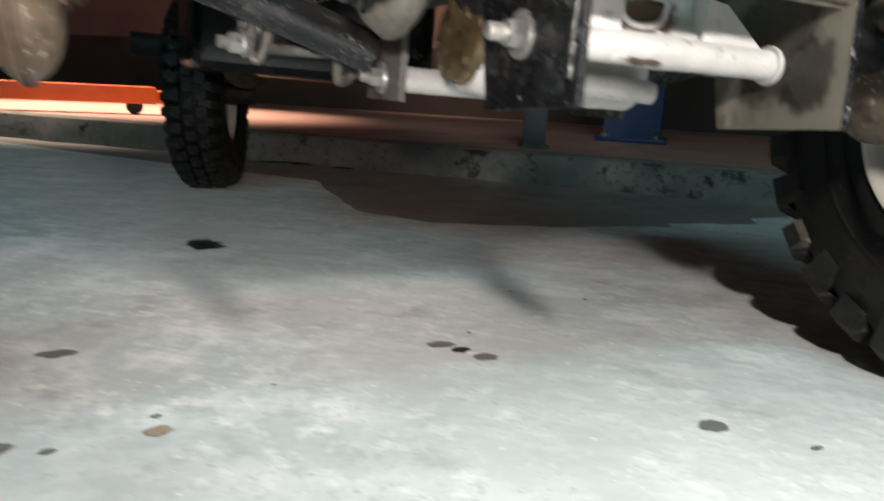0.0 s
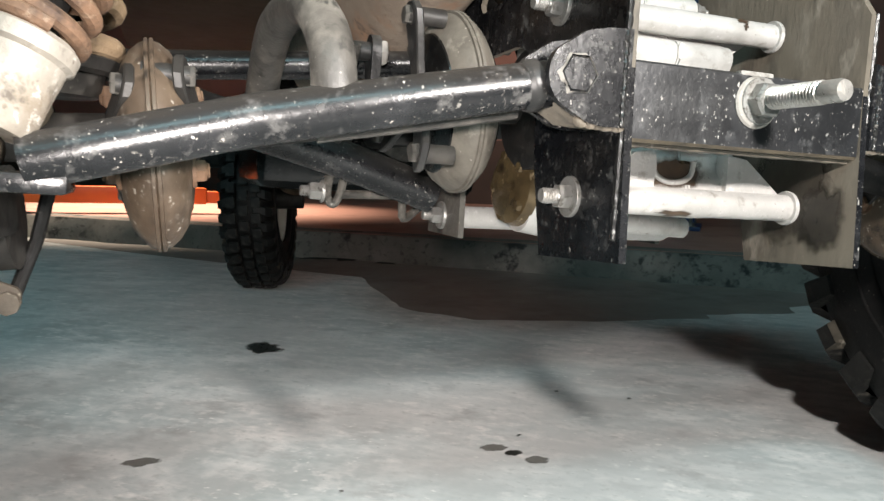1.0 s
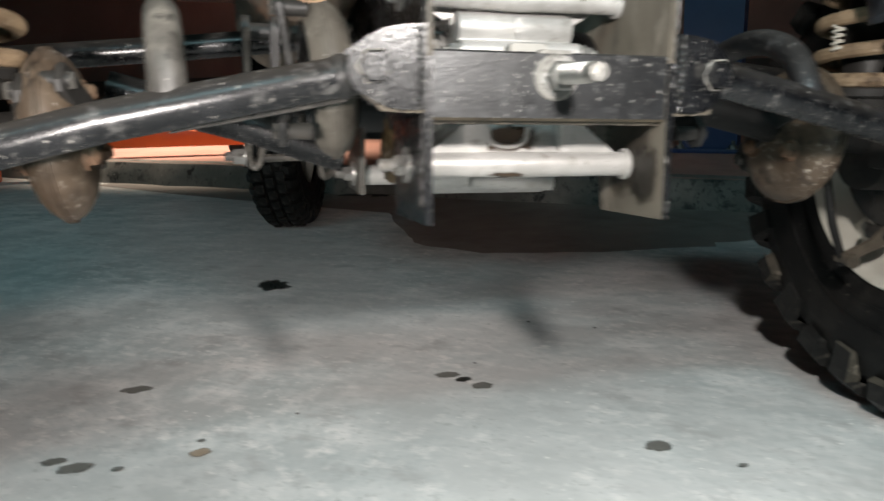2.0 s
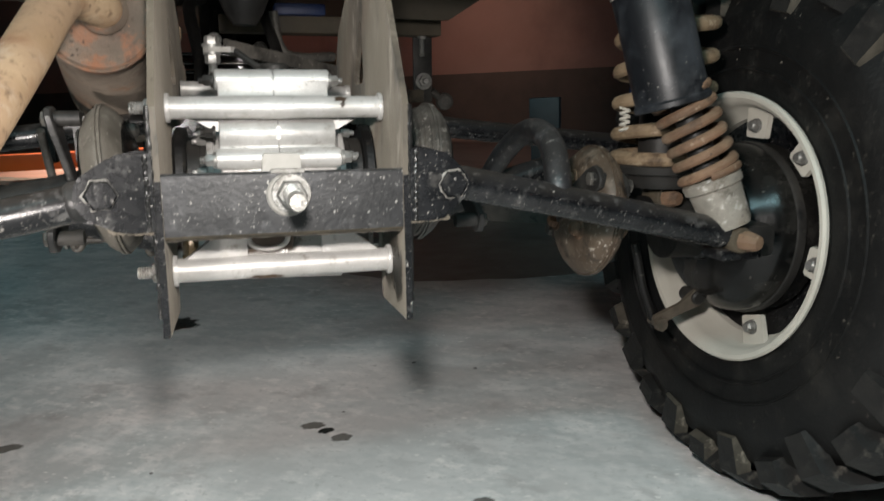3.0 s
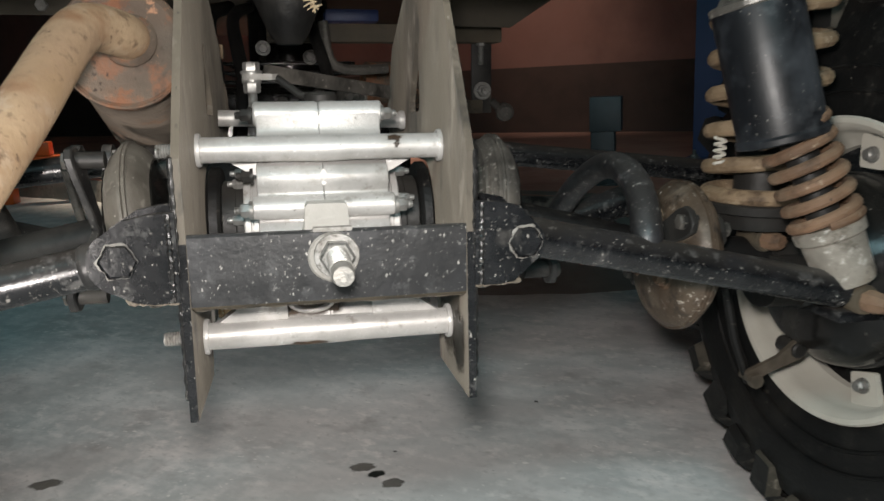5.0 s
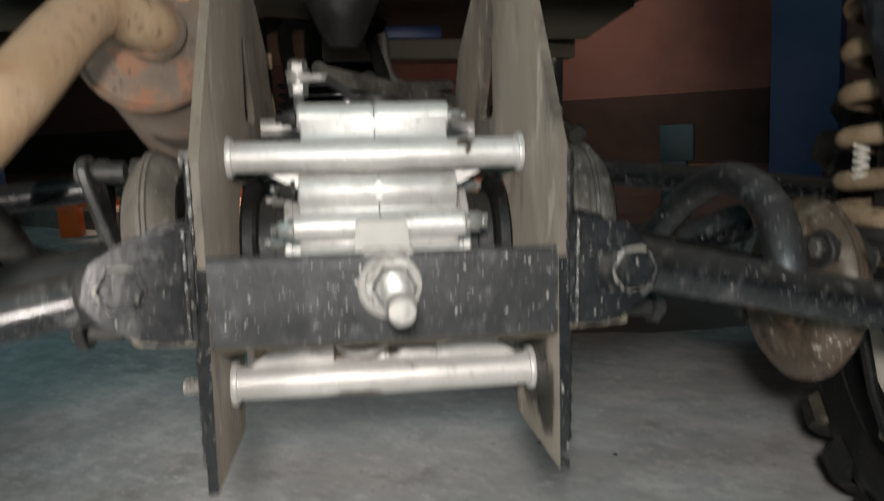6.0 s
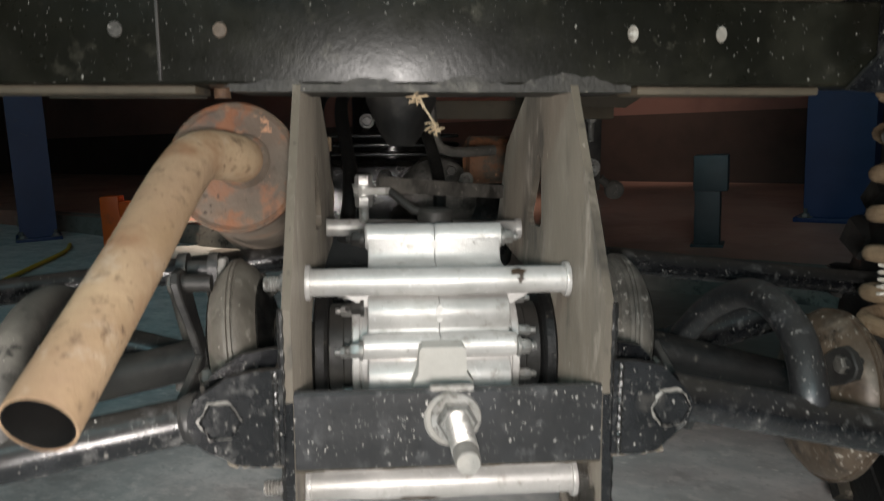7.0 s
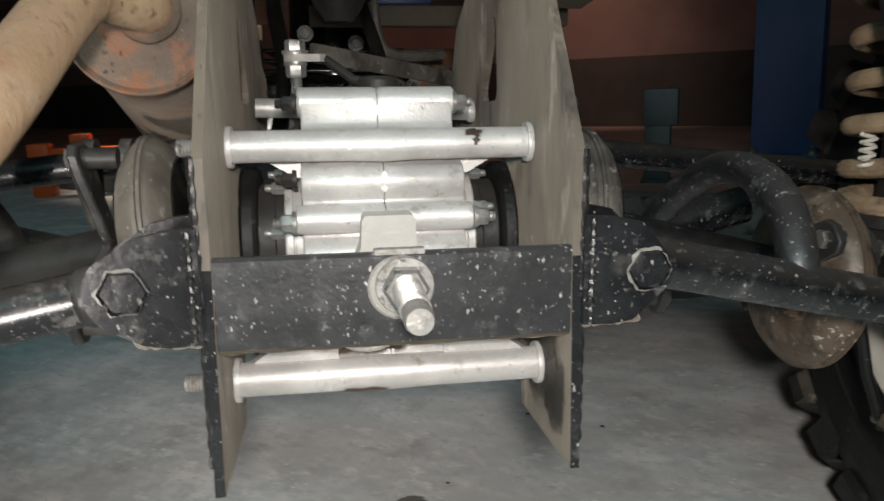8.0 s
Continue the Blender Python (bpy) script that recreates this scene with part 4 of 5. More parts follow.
    for y, z, r, x0, x1, a0, a1, sd in ((0.0845, 0.4505, 0.0092, 0.043, 0.060, 200, 250, 1), (0.0845, 0.4505, 0.0092, 0.050, 0.056, 170, 215, 2), (0.055, 0.3235, 0.0100, -0.034, 0.004, 105, 160, 3)):
        bm = B()
        ring = []
        for k in range(24):
            t = 2 * math.pi * k / 24
            w = 0.75 + 0.6 * noise.noise((math.cos(t) * 2, math.sin(t) * 2, sd * 3.1))
            a = radians((a0 + a1) / 2 + w * (a1 - a0) / 2 * math.sin(t))
            ring.append(bm.verts.new(((x0 + x1) / 2 + w * (x1 - x0) / 2 * math.cos(t), y + (r * 1.03 + 0.0003) * math.cos(a), z - (r * 1.03 + 0.0003) * math.sin(a))))
        soft_fan(bm, ring, ((x0 + x1) / 2, y + (r * 1.03 + 0.0005) * math.cos(radians((a0 + a1) / 2)), z - (r * 1.03 + 0.0005) * math.sin(radians((a0 + a1) / 2))))
        part("rust_stain", bm, RUST_FILM, root, "brown rust stain")
    # selector rod at the top
    bm = tube(B(), [(-0.084, 0.235, 0.468), (0.081, 0.250, 0.463)], 0.0072, 20)
    rod = part("selector_rod", bm, ALU, root)
    part("collar", lathe(B(), [(0, 0), (0.0085, 0), (0.009, 0.003), (0.0085, 0.005), (0, 0.005)], frame_at((0.080, 0.25, 0.463), (1, 0, 0)), 20), ALU, rod)
    for x, y, z, d in ((-0.050, 0.128, 0.473, -1), (0.048, 0.130, 0.473, 1), (-0.050, 0.066, 0.4175 - 0.008, -1), (0.050, 0.068, 0.4095, 1), (-0.05, 0.10, 0.43, -1)):
        part("case_bolt", hex_bolt(B(), (x, y, z), (d, 0, 0), 0.0052, 0.006, 0.0065, 0.004, 0.003), ZINC if d > 0 or y < 0.07 else DARK, root)
    for s in (-1, 1):
        m = frame_at((0.0472 * s, 0.146, 0.387), (s, 0, 0))
        part("output_flange", lathe(B(), [(0, 0), (0.041, 0), (0.042, 0.001), (0.042, 0.005), (0.039, 0.0055), (0.039, 0.0066), (0.042, 0.007), (0.042, 0.011), (0.041, 0.012), (0, 0.0125)], m, 48), ALU, root, "stacked aluminium output flange")
        part("shaft_drum", lathe(B(), [(0, 0.0125), (0.0355, 0.0125), (0.0355, 0.0175), (0.0345, 0.0185), (0.0345, 0.028), (0.033, 0.029), (0, 0.029)], m, 40), DARK, root, "grimy dark drum between flange and seal")
        part("oil_seal", lathe(B(), [(0, 0.029), (0.044, 0.029), (0.046, 0.031), (0.046, 0.037), (0.043, 0.039), (0.024, 0.0395), (0, 0.0395)], m, 48), RUBBER, root, "black dirty rubber seal drum")
        for k in range(8):
            a = 2 * math.pi * (k + 0.3) / 8
            p = m @ Vector((0.0405 * math.cos(a), 0.0405 * math.sin(a), 0.0118))
            part("flange_bolt", hex_bolt(B(), p, (s, 0, 0), 0.0042, 0.008, 0.0, 0.004, 0.0025), ZINC, root)
    # drain boss under the case, rust-stained
    part("drain_plug", hex_bolt(B(), (-0.004, 0.075, 0.3445), (0, -0.5, -1), 0.013, 0.008, 0.018), OILY, root, "rust-stained drain plug")
    bm = B()
    rim = [bm.verts.new((u, 0.0574, v)) for u, v in ((-0.036, 0.3325), (-0.02, 0.332), (-0.004, 0.3325), (0.010, 0.334), (0.014, 0.345), (0.009, 0.355), (-0.006, 0.352), (-0.012, 0.357), (-0.028, 0.354), (-0.036, 0.345))]
    soft_fan(bm, rim, (-0.01, 0.0573, 0.343))
    part("rust_stain", bm, RUST_FILM, root, "brown oily rust stain")
    lip = [(-0.013 + 0.0155 * math.cos(t), 0.0578, 0.3455 - 0.0085 * math.sin(t)) for t in (math.pi * k / 12 for k in range(13))]
    part("drain_lip", tube(B(), [(0.0035, 0.0578, 0.352)] + lip + [(-0.0295, 0.0578, 0.352)], 0.0022, 10), ALU, root)
    # lower housing of the cross drive and its bronze cover
    part("lower_housing", tube(B(), [(-0.075, 0.17, 0.318), (-0.05, 0.17, 0.318), (0.06, 0.17, 0.316)], [0.026, 0.03, 0.028], 28), ALU, root)
    cover = part("bronze_cover", lathe(B(), [(0, 0.012), (0.022, 0.012), (0.03, 0.008), (0.032, 0), (0, 0)], frame_at((-0.075, 0.17, 0.328), (-1, -0.1, 0.05)), 36), OILY, root, "oily bronze end cover")
    for k in range(5):
        a = 2 * math.pi * k / 5
        part("screw", hex_bolt(B(), (-0.083, 0.17 + 0.025 * math.cos(a), 0.328 + 0.025 * math.sin(a)), (-1, -0.1, 0.05), 0.0045, 0.004), OILY, cover)
    part("lower_shaft", tube(B(), [(-0.10, 0.25, 0.298), (0.09, 0.25, 0.298)], 0.010, 20), ALU, root)
    part("lower_shaft", tube(B(), [(-0.02, 0.13, 0.305), (0.055, 0.13, 0.302)], 0.008, 20), ALU, root)
    return root


gearbox()


def shift_lever():
    """Ball link on the left, a cranked arm down to the selector shaft and a flat rod to the far side."""
    bm = slab(B(), arc(-0.051, 0.19, 0.008, 90, 270, 8) + [(-0.034, 0.1835), (-0.030, 0.187), (-0.030, 0.195), (-0.034, 0.1985)], 0.5, 0.505, lambda u, v, d: (u, v, d))
    lever = part("shift_lever", bm, SILVER_DUST, quad, "cranked steel selector lever")
    bm = tube(B(), [(-0.034, 0.19, 0.5025), (-0.029, 0.188, 0.5005), (-0.012, 0.178, 0.4875), (-0.006, 0.175, 0.4868)], 0.0032, 10)
    part("crank", bm, DARK, lever)
    p, q = Vector((-0.040, 0.196, 0.5065)), Vector((0.082, 0.335, 0.489))
    part("rod", box(B(), (0, -0.002, -0.0065), ((q - p).length, 0.002, 0.0065), 0.001, frame_at(p, q - p) @ Matrix.Rotation(radians(-90), 4, "Y") @ Matrix.Rotation(radians(90), 4, "X")), GREY_CUP, lever, "flat grey selector rod")
    part("bolt", hex_bolt(B(), (-0.051, 0.19, 0.505), (0, 0, 1), 0.007, 0.007, 0.009), ZINC, lever)
    part("nut", hex_bolt(B(), (-0.051, 0.19, 0.5), (0, 0, -1), 0.007, 0.008, 0.008, 0.012, 0.004), ZINC, lever)
    part("pivot", lathe(B(), [(0, -0.03), (0.015, -0.03), (0.015, -0.006), (0.0135, -0.004), (0.0135, 0.004), (0.0115, 0.0062), (0.006, 0.0068), (0, 0.0068)], Matrix.Translation((0.004, 0.173, 0.4835)), 28), DARK, lever, "grey round selector boss")
    return lever


shift_lever()


def shock(side, bottom, top, big, small, turns, cover, alloy, h):
    """A coil-over damper from its lower eye to its upper mount."""
    root = new("shock_absorber")
    root.parent = quad
    b, t = Vector(bottom), Vector(top)
    d = (t - b).normalized()
    m = frame_at(b, d)
    L = (t - b).length
    bm = lathe(B(), [(0, 0.004), (big * 0.76, 0.005), (big * 0.82, 0.009), (big * 0.86, 0.03), (big * 0.90, h - 0.012), (big * 1.0, h - 0.01), (big * 1.02, h - 0.003), (big * 0.9, h), (0, h)], m, 36)
    part("lower_body", mirrored(bm, side), alloy, root, "dusty pale alloy lower body")
    part("damper_rod", mirrored(tube(B(), [b + d * h * 0.9, t], big * 0.48, 20), side), DARK, root)
    part("spring", mirrored(coil(B(), b + d * (h - 0.002), b + d * (L - 0.02), big * 0.93, small, turns), side), RUST if cover else RUST_DUSTY, root, "rusty coil spring")
    if cover:
        base, tip = Vector(cover[0]), Vector(cover[1])
        cl, cr = (tip - base).length, big * 1.28
        bm = lathe(B(), [(cr, 0.0), (cr * 1.03, 0.001), (cr * 1.03, 0.005), (cr * 0.98, 0.007), (cr * 0.98, cl - 0.003), (cr * 0.94, cl), (0, cl), (0, cl - 0.003), (cr * 0.92, cl - 0.004), (cr * 0.94, 0.007), (cr, 0.0)], frame_at(base, tip - base), 40)
        cv = part("cover", mirrored(bm, side), COVER_PAINT, root, "glossy black sheet-metal cover")
        bm = lathe(B(), [(cr * 0.98, cl - 0.004), (cr * 1.015, cl - 0.003), (cr * 1.015, cl + 0.001), (cr * 0.95, cl + 0.0025), (cr * 0.80, cl + 0.0035), (cr * 0.72, cl + 0.0075), (0, cl + 0.008)], frame_at(base, tip - base), 40)
        part("cap", mirrored(bm, side), GREY_CUP, cv, "dusty grey rolled cap")
    bm = lathe(B(), [(0.006, -0.016), (0.0105, -0.016), (0.0118, -0.013), (0.0118, 0.013), (0.0105, 0.016), (0.006, 0.016)], frame_at(b - d * 0.006, (0, 1, 0)), 24)
    part("lower_eye", mirrored(bm, side), TAN, root)
    bm = lathe(B(), [(0, 0), (0.0088, 0), (0.0092, 0.006), (0.0080, 0.0125), (0.0062, 0.017), (0, 0.0175)], frame_at(b - d * 0.006 + Vector((0, -0.014, 0)), (0.35, -1, 0)), 8)
    part("eye_bolt", mirrored(bm, side), RUST, root, "rusty eye bolt")
    e = Vector(cover[1]) if cover else t
    bm = tube(B(), [e - Vector((0, 0, 0.004)), e + Vector((-0.002, 0.002, 0.006)), e + Vector((-0.003, 0.003, 0.012)), e + Vector((-0.006, 0.006, 0.07))], [0.012, 0.010, 0.0070, 0.0060], 16)
    part("top_mount", mirrored(bm, side), RUST, root)
    if cover:
        bm = lathe(B(), [(0.005, -0.020), (0.0165, -0.020), (0.018, -0.017), (0.018, 0.017), (0.0165, 0.020), (0.005, 0.020)], frame_at(e + Vector((0.004, 0.010, 0.026)), (0, 1, 0)), 28)
        part("top_bush", mirrored(bm, side), BLACK, root, "black round upper bush")
    return root


for side in (-1, 1):
    dx = 0.024 if side < 0 else 0.0
    shock(side, (0.397 + dx, 0.022, 0.337), (0.345 + dx, 0.054, 0.485), 0.0262, 0.0047, 7.0, ((0.3485 + dx, 0.050, 0.450), (0.3235 + dx, 0.0615, 0.553)), ALLOY, 0.054)
    shock(side, (0.393 + dx, 0.14, 0.362), (0.393 + dx, 0.14, 0.665), 0.049, 0.0070, 9.0, None, DARK, 0.030)


def tyre_mesh(R, rim_r, width, lugs, depth, seed):
    """A tyre round the x axis, centred on x = 0, with lugs that wrap over both shoulders."""
    bm = B()
    w = width / 2
    body = R - depth
    ring = lambda rr, x: [(rr - 0.002, -w * x), (rr - 0.001, -w * x - 0.0025), (rr + 0.001, -w * x - 0.003), (rr + 0.002, -w * x - 0.001)]
    side = [(rim_r - 0.003, -w * 0.89), (rim_r + 0.004, -w * 0.925), (rim_r + 0.008, -w * 0.945), (rim_r + 0.02, -w * 0.95)] + ring(rim_r + 0.028, 0.955) + ring(rim_r + 0.05, 0.98) + [((rim_r + body) / 2 + 0.015, -w), (body - 0.045, -w * 0.97), (body - 0.022, -w * 0.88), (body - 0.006, -w * 0.68), (body, -w * 0.35), (body + 0.002, 0)]
    prof = side + [(r, -x) for r, x in side[-2::-1]]
    m = Matrix.Rotation(radians(90), 4, "Y")
    lathe(bm, prof, m, 72)
    return bm


def lug_mesh(R, width, lugs, depth, s, long_, tip):
    """One rubber bar, long or short, that starts near the middle and wraps over the shoulder on side s."""
    bm = B()
    w = width / 2
    half = math.pi / lugs * 0.66
    if long_:
        rows = [(R - 0.004, 0.02 * s, -half * 1.6), (R, w * 0.35 * s, -half * 0.7), (R - 0.004, w * 0.78 * s, 0), (R - 0.020, w * 0.99 * s, half * 0.3), (R - 0.060, w * 1.025 * s, half * 0.35)]
    else:
        rows = [(R, w * 0.52 * s, -half * 0.4), (R - 0.003, w * 0.80 * s, 0), (R - 0.018, w * 0.99 * s, half * 0.2), (R - 0.040, w * 1.015 * s, half * 0.2)]
    rings = []
    for i, (r, x, shift) in enumerate(rows):
        inner = (r - depth * 1.1, x * 0.86) if i < 3 else (r - 0.004, x * 0.86)
        rings.append([bm.verts.new((xx, rr * math.cos(shift + da), rr * math.sin(shift + da))) for rr, xx, da in ((*inner, -half), (r, x, -half * 0.72), (r, x, half * 0.72), (*inner, half))])
    for p, q in zip(rings, rings[1:]):
        for k in range(3):
            bm.faces.new((p[k], p[k + 1], q[k + 1], q[k]))
    bm.faces.new(rings[0])
    bm.faces.new(rings[-1][::-1])
    if tip:
        last = [bm.faces.new([bm.verts.new(v.co.copy()) for v in rings[-1][::-1]])]
        grow = Vector((s * 0.0012, 0, 0))
        for v in last[0].verts:
            v.co += grow
        bm.faces.ensure_lookup_table()
        last[0].material_index = 1
        for k in (0, 2):
            bm.faces[(len(rows) - 2) * 3 + k].material_index = 1
    return bm


def tread(root, R, width, lugs, depth, shift, seed, side=1):
    """Rubber bars all round a wheel: they share four meshes."""
    rng = random.Random(seed)
    for s in (-1, 1):
        first = {}
        for k in range(lugs):
            a = 2 * math.pi * k / lugs + (0 if s < 0 else math.pi / lugs) + rng.uniform(-0.008, 0.008)
            sort = (k % 2, rng.random() < 0.35)
            if sort not in first:
                bm = lug_mesh(R, width, lugs, depth, s, k % 2 == 0, sort[1])
                for v in bm.verts:
                    v.co.x = (v.co.x + shift) * side
                first[sort] = part("tread_lug", bm, [RUBBER_LUG, LUG_TIP], root)
                ob = first[sort]
            else:
                ob = new("tread_lug", first[sort].data)
                ob.parent = root
            ob.rotation_euler = (a, 0, 0)


def rear_wheel(side):
    """Built for the right-hand side with the inner lip of the rim on x = 0; the axle runs along x."""
    root = new("wheel")
    root.parent = quad
    z = 0.302 + (0.0158 if side > 0 else -0.0178)
    root.matrix_local = pose(0.476 if side > 0 else -0.500, 0.146, z, 0, (4.0 - 1.9 if side > 0 else -4.0 - 1.9), 2 * side)
    bm = tyre_mesh(0.290, 0.142, 0.212, 28, 0.014, 5)
    for v in bm.verts:
        v.co.x += 0.106
    tread(root, 0.290, 0.212, 28, 0.014, 0.106, 5, side)
    part("tyre", mirrored(bm, side), RUBBER, root, "black lugged off-road tyre with dust")
    m = Matrix.Rotation(radians(90), 4, "Y")
    prof = [(0.1365, 0.004), (0.140, 0.0), (0.1445, -0.001), (0.1465, 0.002), (0.1455, 0.006), (0.141, 0.008), (0.139, 0.014), (0.1375, 0.03), (0.128, 0.045), (0.126, 0.1), (0.122, 0.1), (0.121, 0.042), (0.130, 0.03), (0.1325, 0.016), (0.1335, 0.008), (0.1365, 0.004)]
    rim = part("rim", mirrored(lathe(B(), prof, m, 72), side), WHITE, root, "cream painted steel rim")
    part("disc", mirrored(lathe(B(), [(0, 0.062), (0.09, 0.062), (0.1215, 0.052), (0.1215, 0.056), (0.09, 0.066), (0, 0.066)], m, 64), side), BLACK, rim, "black wheel centre")
    for a in (32, 92, 133, 191, 254, 312):
        a = radians(a)
        rot = Matrix.Rotation(a - radians(90), 4, "X")
        bm = slab(B(), [(-0.017, 0.130), (-0.015, 0.100), (-0.013, 0.098), (0.013, 0.098), (0.015, 0.100), (0.017, 0.130)], 0.030, 0.036, lambda u, v, d: (d, u, v))
        for v in bm.verts:
            v.co = rot @ v.co
        part("tab", mirrored(bm, side), WHITE, rim)
        p = rot @ Vector((0.030, 0, 0.111))
        part("tab_bolt", mirrored(hex_bolt(B(), p, (-1, 0, 0), 0.0062, 0.005, 0.0078, 0.002), side), ZINC, rim)
    prof = [(0, -0.040), (0.030, -0.040), (0.034, -0.036), (0.036, -0.028), (0.060, -0.026), (0.074, -0.020), (0.079, -0.012), (0.086, -0.004), (0.0905, 0.004), (0.092, 0.010), (0.092, 0.05), (0, 0.05)]
    drum = part("brake_drum", mirrored(lathe(B(), prof, m, 64), side), BLACK_DRUM, root, "glossy black brake drum")
    part("drum_band", mirrored(lathe(B(), [(0.0915, 0.0185), (0.0935, 0.0195), (0.0945, 0.022), (0.0945, 0.028), (0.0915, 0.030)], m, 64), side), DARK, drum)
    # knuckle that carries the drum
    bm = box(B(), (-0.080, -0.120, -0.010), (-0.030, -0.010, 0.022), 0.008)
    part("knuckle", mirrored(bm, side), DARK, root)
    bm = tube(B(), [(-0.075, 0.0, 0.0), (-0.03, 0.0, 0.0)], 0.032, 28)
    part("hub_carrier", mirrored(bm, side), DARK, root)
    return root


for side in (-1, 1):
    rear_wheel(side)
    # cable lever of the drum brake
    lev = new("brake_lever")
    lev.parent = quad
    lev.location = (0, 0, 0) if side > 0 else (-0.022, 0.0, 0.026)
    bm = slab(B(), arc(0.408, 0.216, 0.0065, 130, 290, 8) + [(0.430, 0.219)] + arc(0.455, 0.238, 0.010, -70, 110, 8) + [(0.434, 0.233)], 0.150, 0.155, lambda u, v, d: (u, d, v))
    part("lever_arm", mirrored(bm, side), LEVER, lev, "dusty brown brake lever")
    bm = lathe(B(), [(0, 0), (0.0075, 0), (0.0075, 0.006), (0.0050, 0.007), (0.0050, 0.024), (0, 0.025)], frame_at((0.408, 0.143, 0.212), (0, 1, 0)), 8)
    part("clevis_pin", mirrored(bm, side), LEVER, lev)
    bm = tube(B(), [(0.455, 0.146, 0.238), (0.455, 0.148, 0.238), (0.455, 0.175, 0.238)], [0.006, 0.008, 0.008], 16)
    part("lever_shaft", mirrored(bm, side), DARK, lev)
    bm = tube(B(), [(0.41, 0.16, 0.205), (0.395, 0.166, 0.25), (0.385, 0.17, 0.30)], 0.0045, 10)
    part("cable", mirrored(bm, side), RUBBER, lev, "black brake cable")


def chassis():
    bm = box(B(), (-0.40, 0.095, 0.578), (0.40, 0.145, 0.634), 0.004, seg=3)
    beam = part("chassis_beam", bm, BLACK_CLEAN, quad, "black rear chassis beam with chipped glossy paint")
    for x in (-0.201, -0.137, 0.129, 0.189):
        m = frame_at((x, 0.0955, 0.6115), (0, -1, 0)) @ Matrix.Diagonal((0.72 if x > 0 else 0.9, 1.05 if x > 0 else 0.95, 1, 1))
        part("plug", lathe(B(), [(0, 0.0012), (0.0048, 0.0012), (0.0052, 0.0004), (0.0052, 0), (0, 0)], m, 20), ALLOY if x > 0 else GREY_CUP if x < -0.2 else BROWN_CUP, beam, "cream plug in a beam hole" if x > 0 else "grey plug in a beam hole")
    rows = [(-0.132 + 0.257 * i / 60, 0.5772 + 0.0105 * max(0.12, noise.noise((i * 0.11, 4.2, 0)) + 0.35 + 0.35 * noise.noise((i * 0.5, 1.2, 3)))) for i in range(61)]
    bm = slab(B(), [(-0.136, 0.5765)] + rows + [(0.129, 0.5765)], 0.0938, 0.0952, lambda u, v, d: (u, d, v))
    part("scuff", bm, SCUFF, beam, "grey burnt and dusty weld scuff along the beam")
    part("weld_seam", box(B(), (-0.176, 0.0935, 0.580), (-0.174, 0.096, 0.632), 0.0005), DARK, beam)
    bm = slab(B(), [(-0.132, 0.092), (0.128, 0.092), (0.124, 0.15), (0.0868, 0.16), (0.0868, 0.165), (-0.0868, 0.165), (-0.128, 0.15)], 0.5735, 0.5778, lambda u, v, d: (u, v, d))
    part("mount_plate", bm, SCUFF, beam, "dusty plate that joins the beam and side plates")
    part("top_lip", box(B(), (-0.40, 0.0935, 0.6345), (0.40, 0.142, 0.6385), 0.001), TAN, beam, "olive dusty lip along the top of the beam")
    # pale flange along the bottom
    for x0, x1 in ((-0.40, -0.155), (0.135, 0.262)):
        part("bottom_flange", box(B(), (x0, 0.10, 0.5725), (x1, 0.145, 0.5775), 0.001), TAN, beam, "pale dusty flange")
    for s in (-1, 1):
        bm = slab(B(), [(0.27, 0.575), (0.315, 0.572), (0.315, 0.60), (0.305, 0.612)], 0.080, 0.0845, lambda u, v, d: (u, d, v))
        part("gusset", mirrored(bm, s), BLACK, beam, "triangular gusset plate")
        bm = box(B(), (0.27, 0.06, 0.634), (0.41, 0.40, 0.68), 0.004)
        part("side_rail", mirrored(bm, s), BLACK, beam)
        for y in (0.045, 0.085):
            bm = slab(B(), [(0.295, 0.578)] + arc(0.322, 0.618, 0.018, 200, 340, 8) + [(0.352, 0.66), (0.295, 0.66)], y, y + 0.005, lambda u, v, d: (u, d, v))
            part("shock_ear", mirrored(bm, s), BLACK, beam)
    return beam


chassis()
part("underbody", box(B(), (-0.46, 0.145, 0.66), (0.46, 2.0, 0.70), 0.01), OLIVE, quad, "olive-brown dusty underbody pan")
part("second_crossmember", box(B(), (-0.05, 0.76, 0.566), (0.325, 0.80, 0.594), 0.003), TAN, quad, "tan dusty crossmember")
bm = slab(B(), [(0.150, 0.583), (0.305, 0.580), (0.371, 0.622), (0.371, 0.66), (0.150, 0.66)], 0.645, 0.650, lambda u, v, d: (u, d, v))
part("seat_bracket", bm, OLIVE, quad, "olive-brown sloping bracket plate")
part("side_pan", slab(B(), [(0.20, 0.40), (0.33, 0.18), (0.45, 0.18), (0.45, 0.40)], 0.652, 0.656, lambda u, v, d: (u, v, d)), GREY_CUP, quad, "dusty grey pan corner")
pan = part("rear_pan", box(B(), (-0.46, 0.62, 0.59), (-0.262, 0.624, 0.662), 0.001), OLIVE, quad, "olive-brown dusty pan edge")
part("nut", hex_bolt(B(), (-0.325, 0.62, 0.602), (0, -1, 0), 0.008, 0.006), ZINC, pan)
tab = part("subframe_tab", box(B(), (0.283, 0.800, 0.452), (0.318, 0.806, 0.572), 0.002), DARK, quad, "dark hanging subframe tab")
part("tab_bolt", hex_bolt(B(), (0.302, 0.800, 0.489), (0, -1, 0), 0.011, 0.009, 0.015, 0.012, 0.006), ZINC, tab, "zinc bolt")
part("tab_spacer", box(B(), (0.272, 0.788, 0.452), (0.300, 0.799, 0.474), 0.002), TAN, tab)
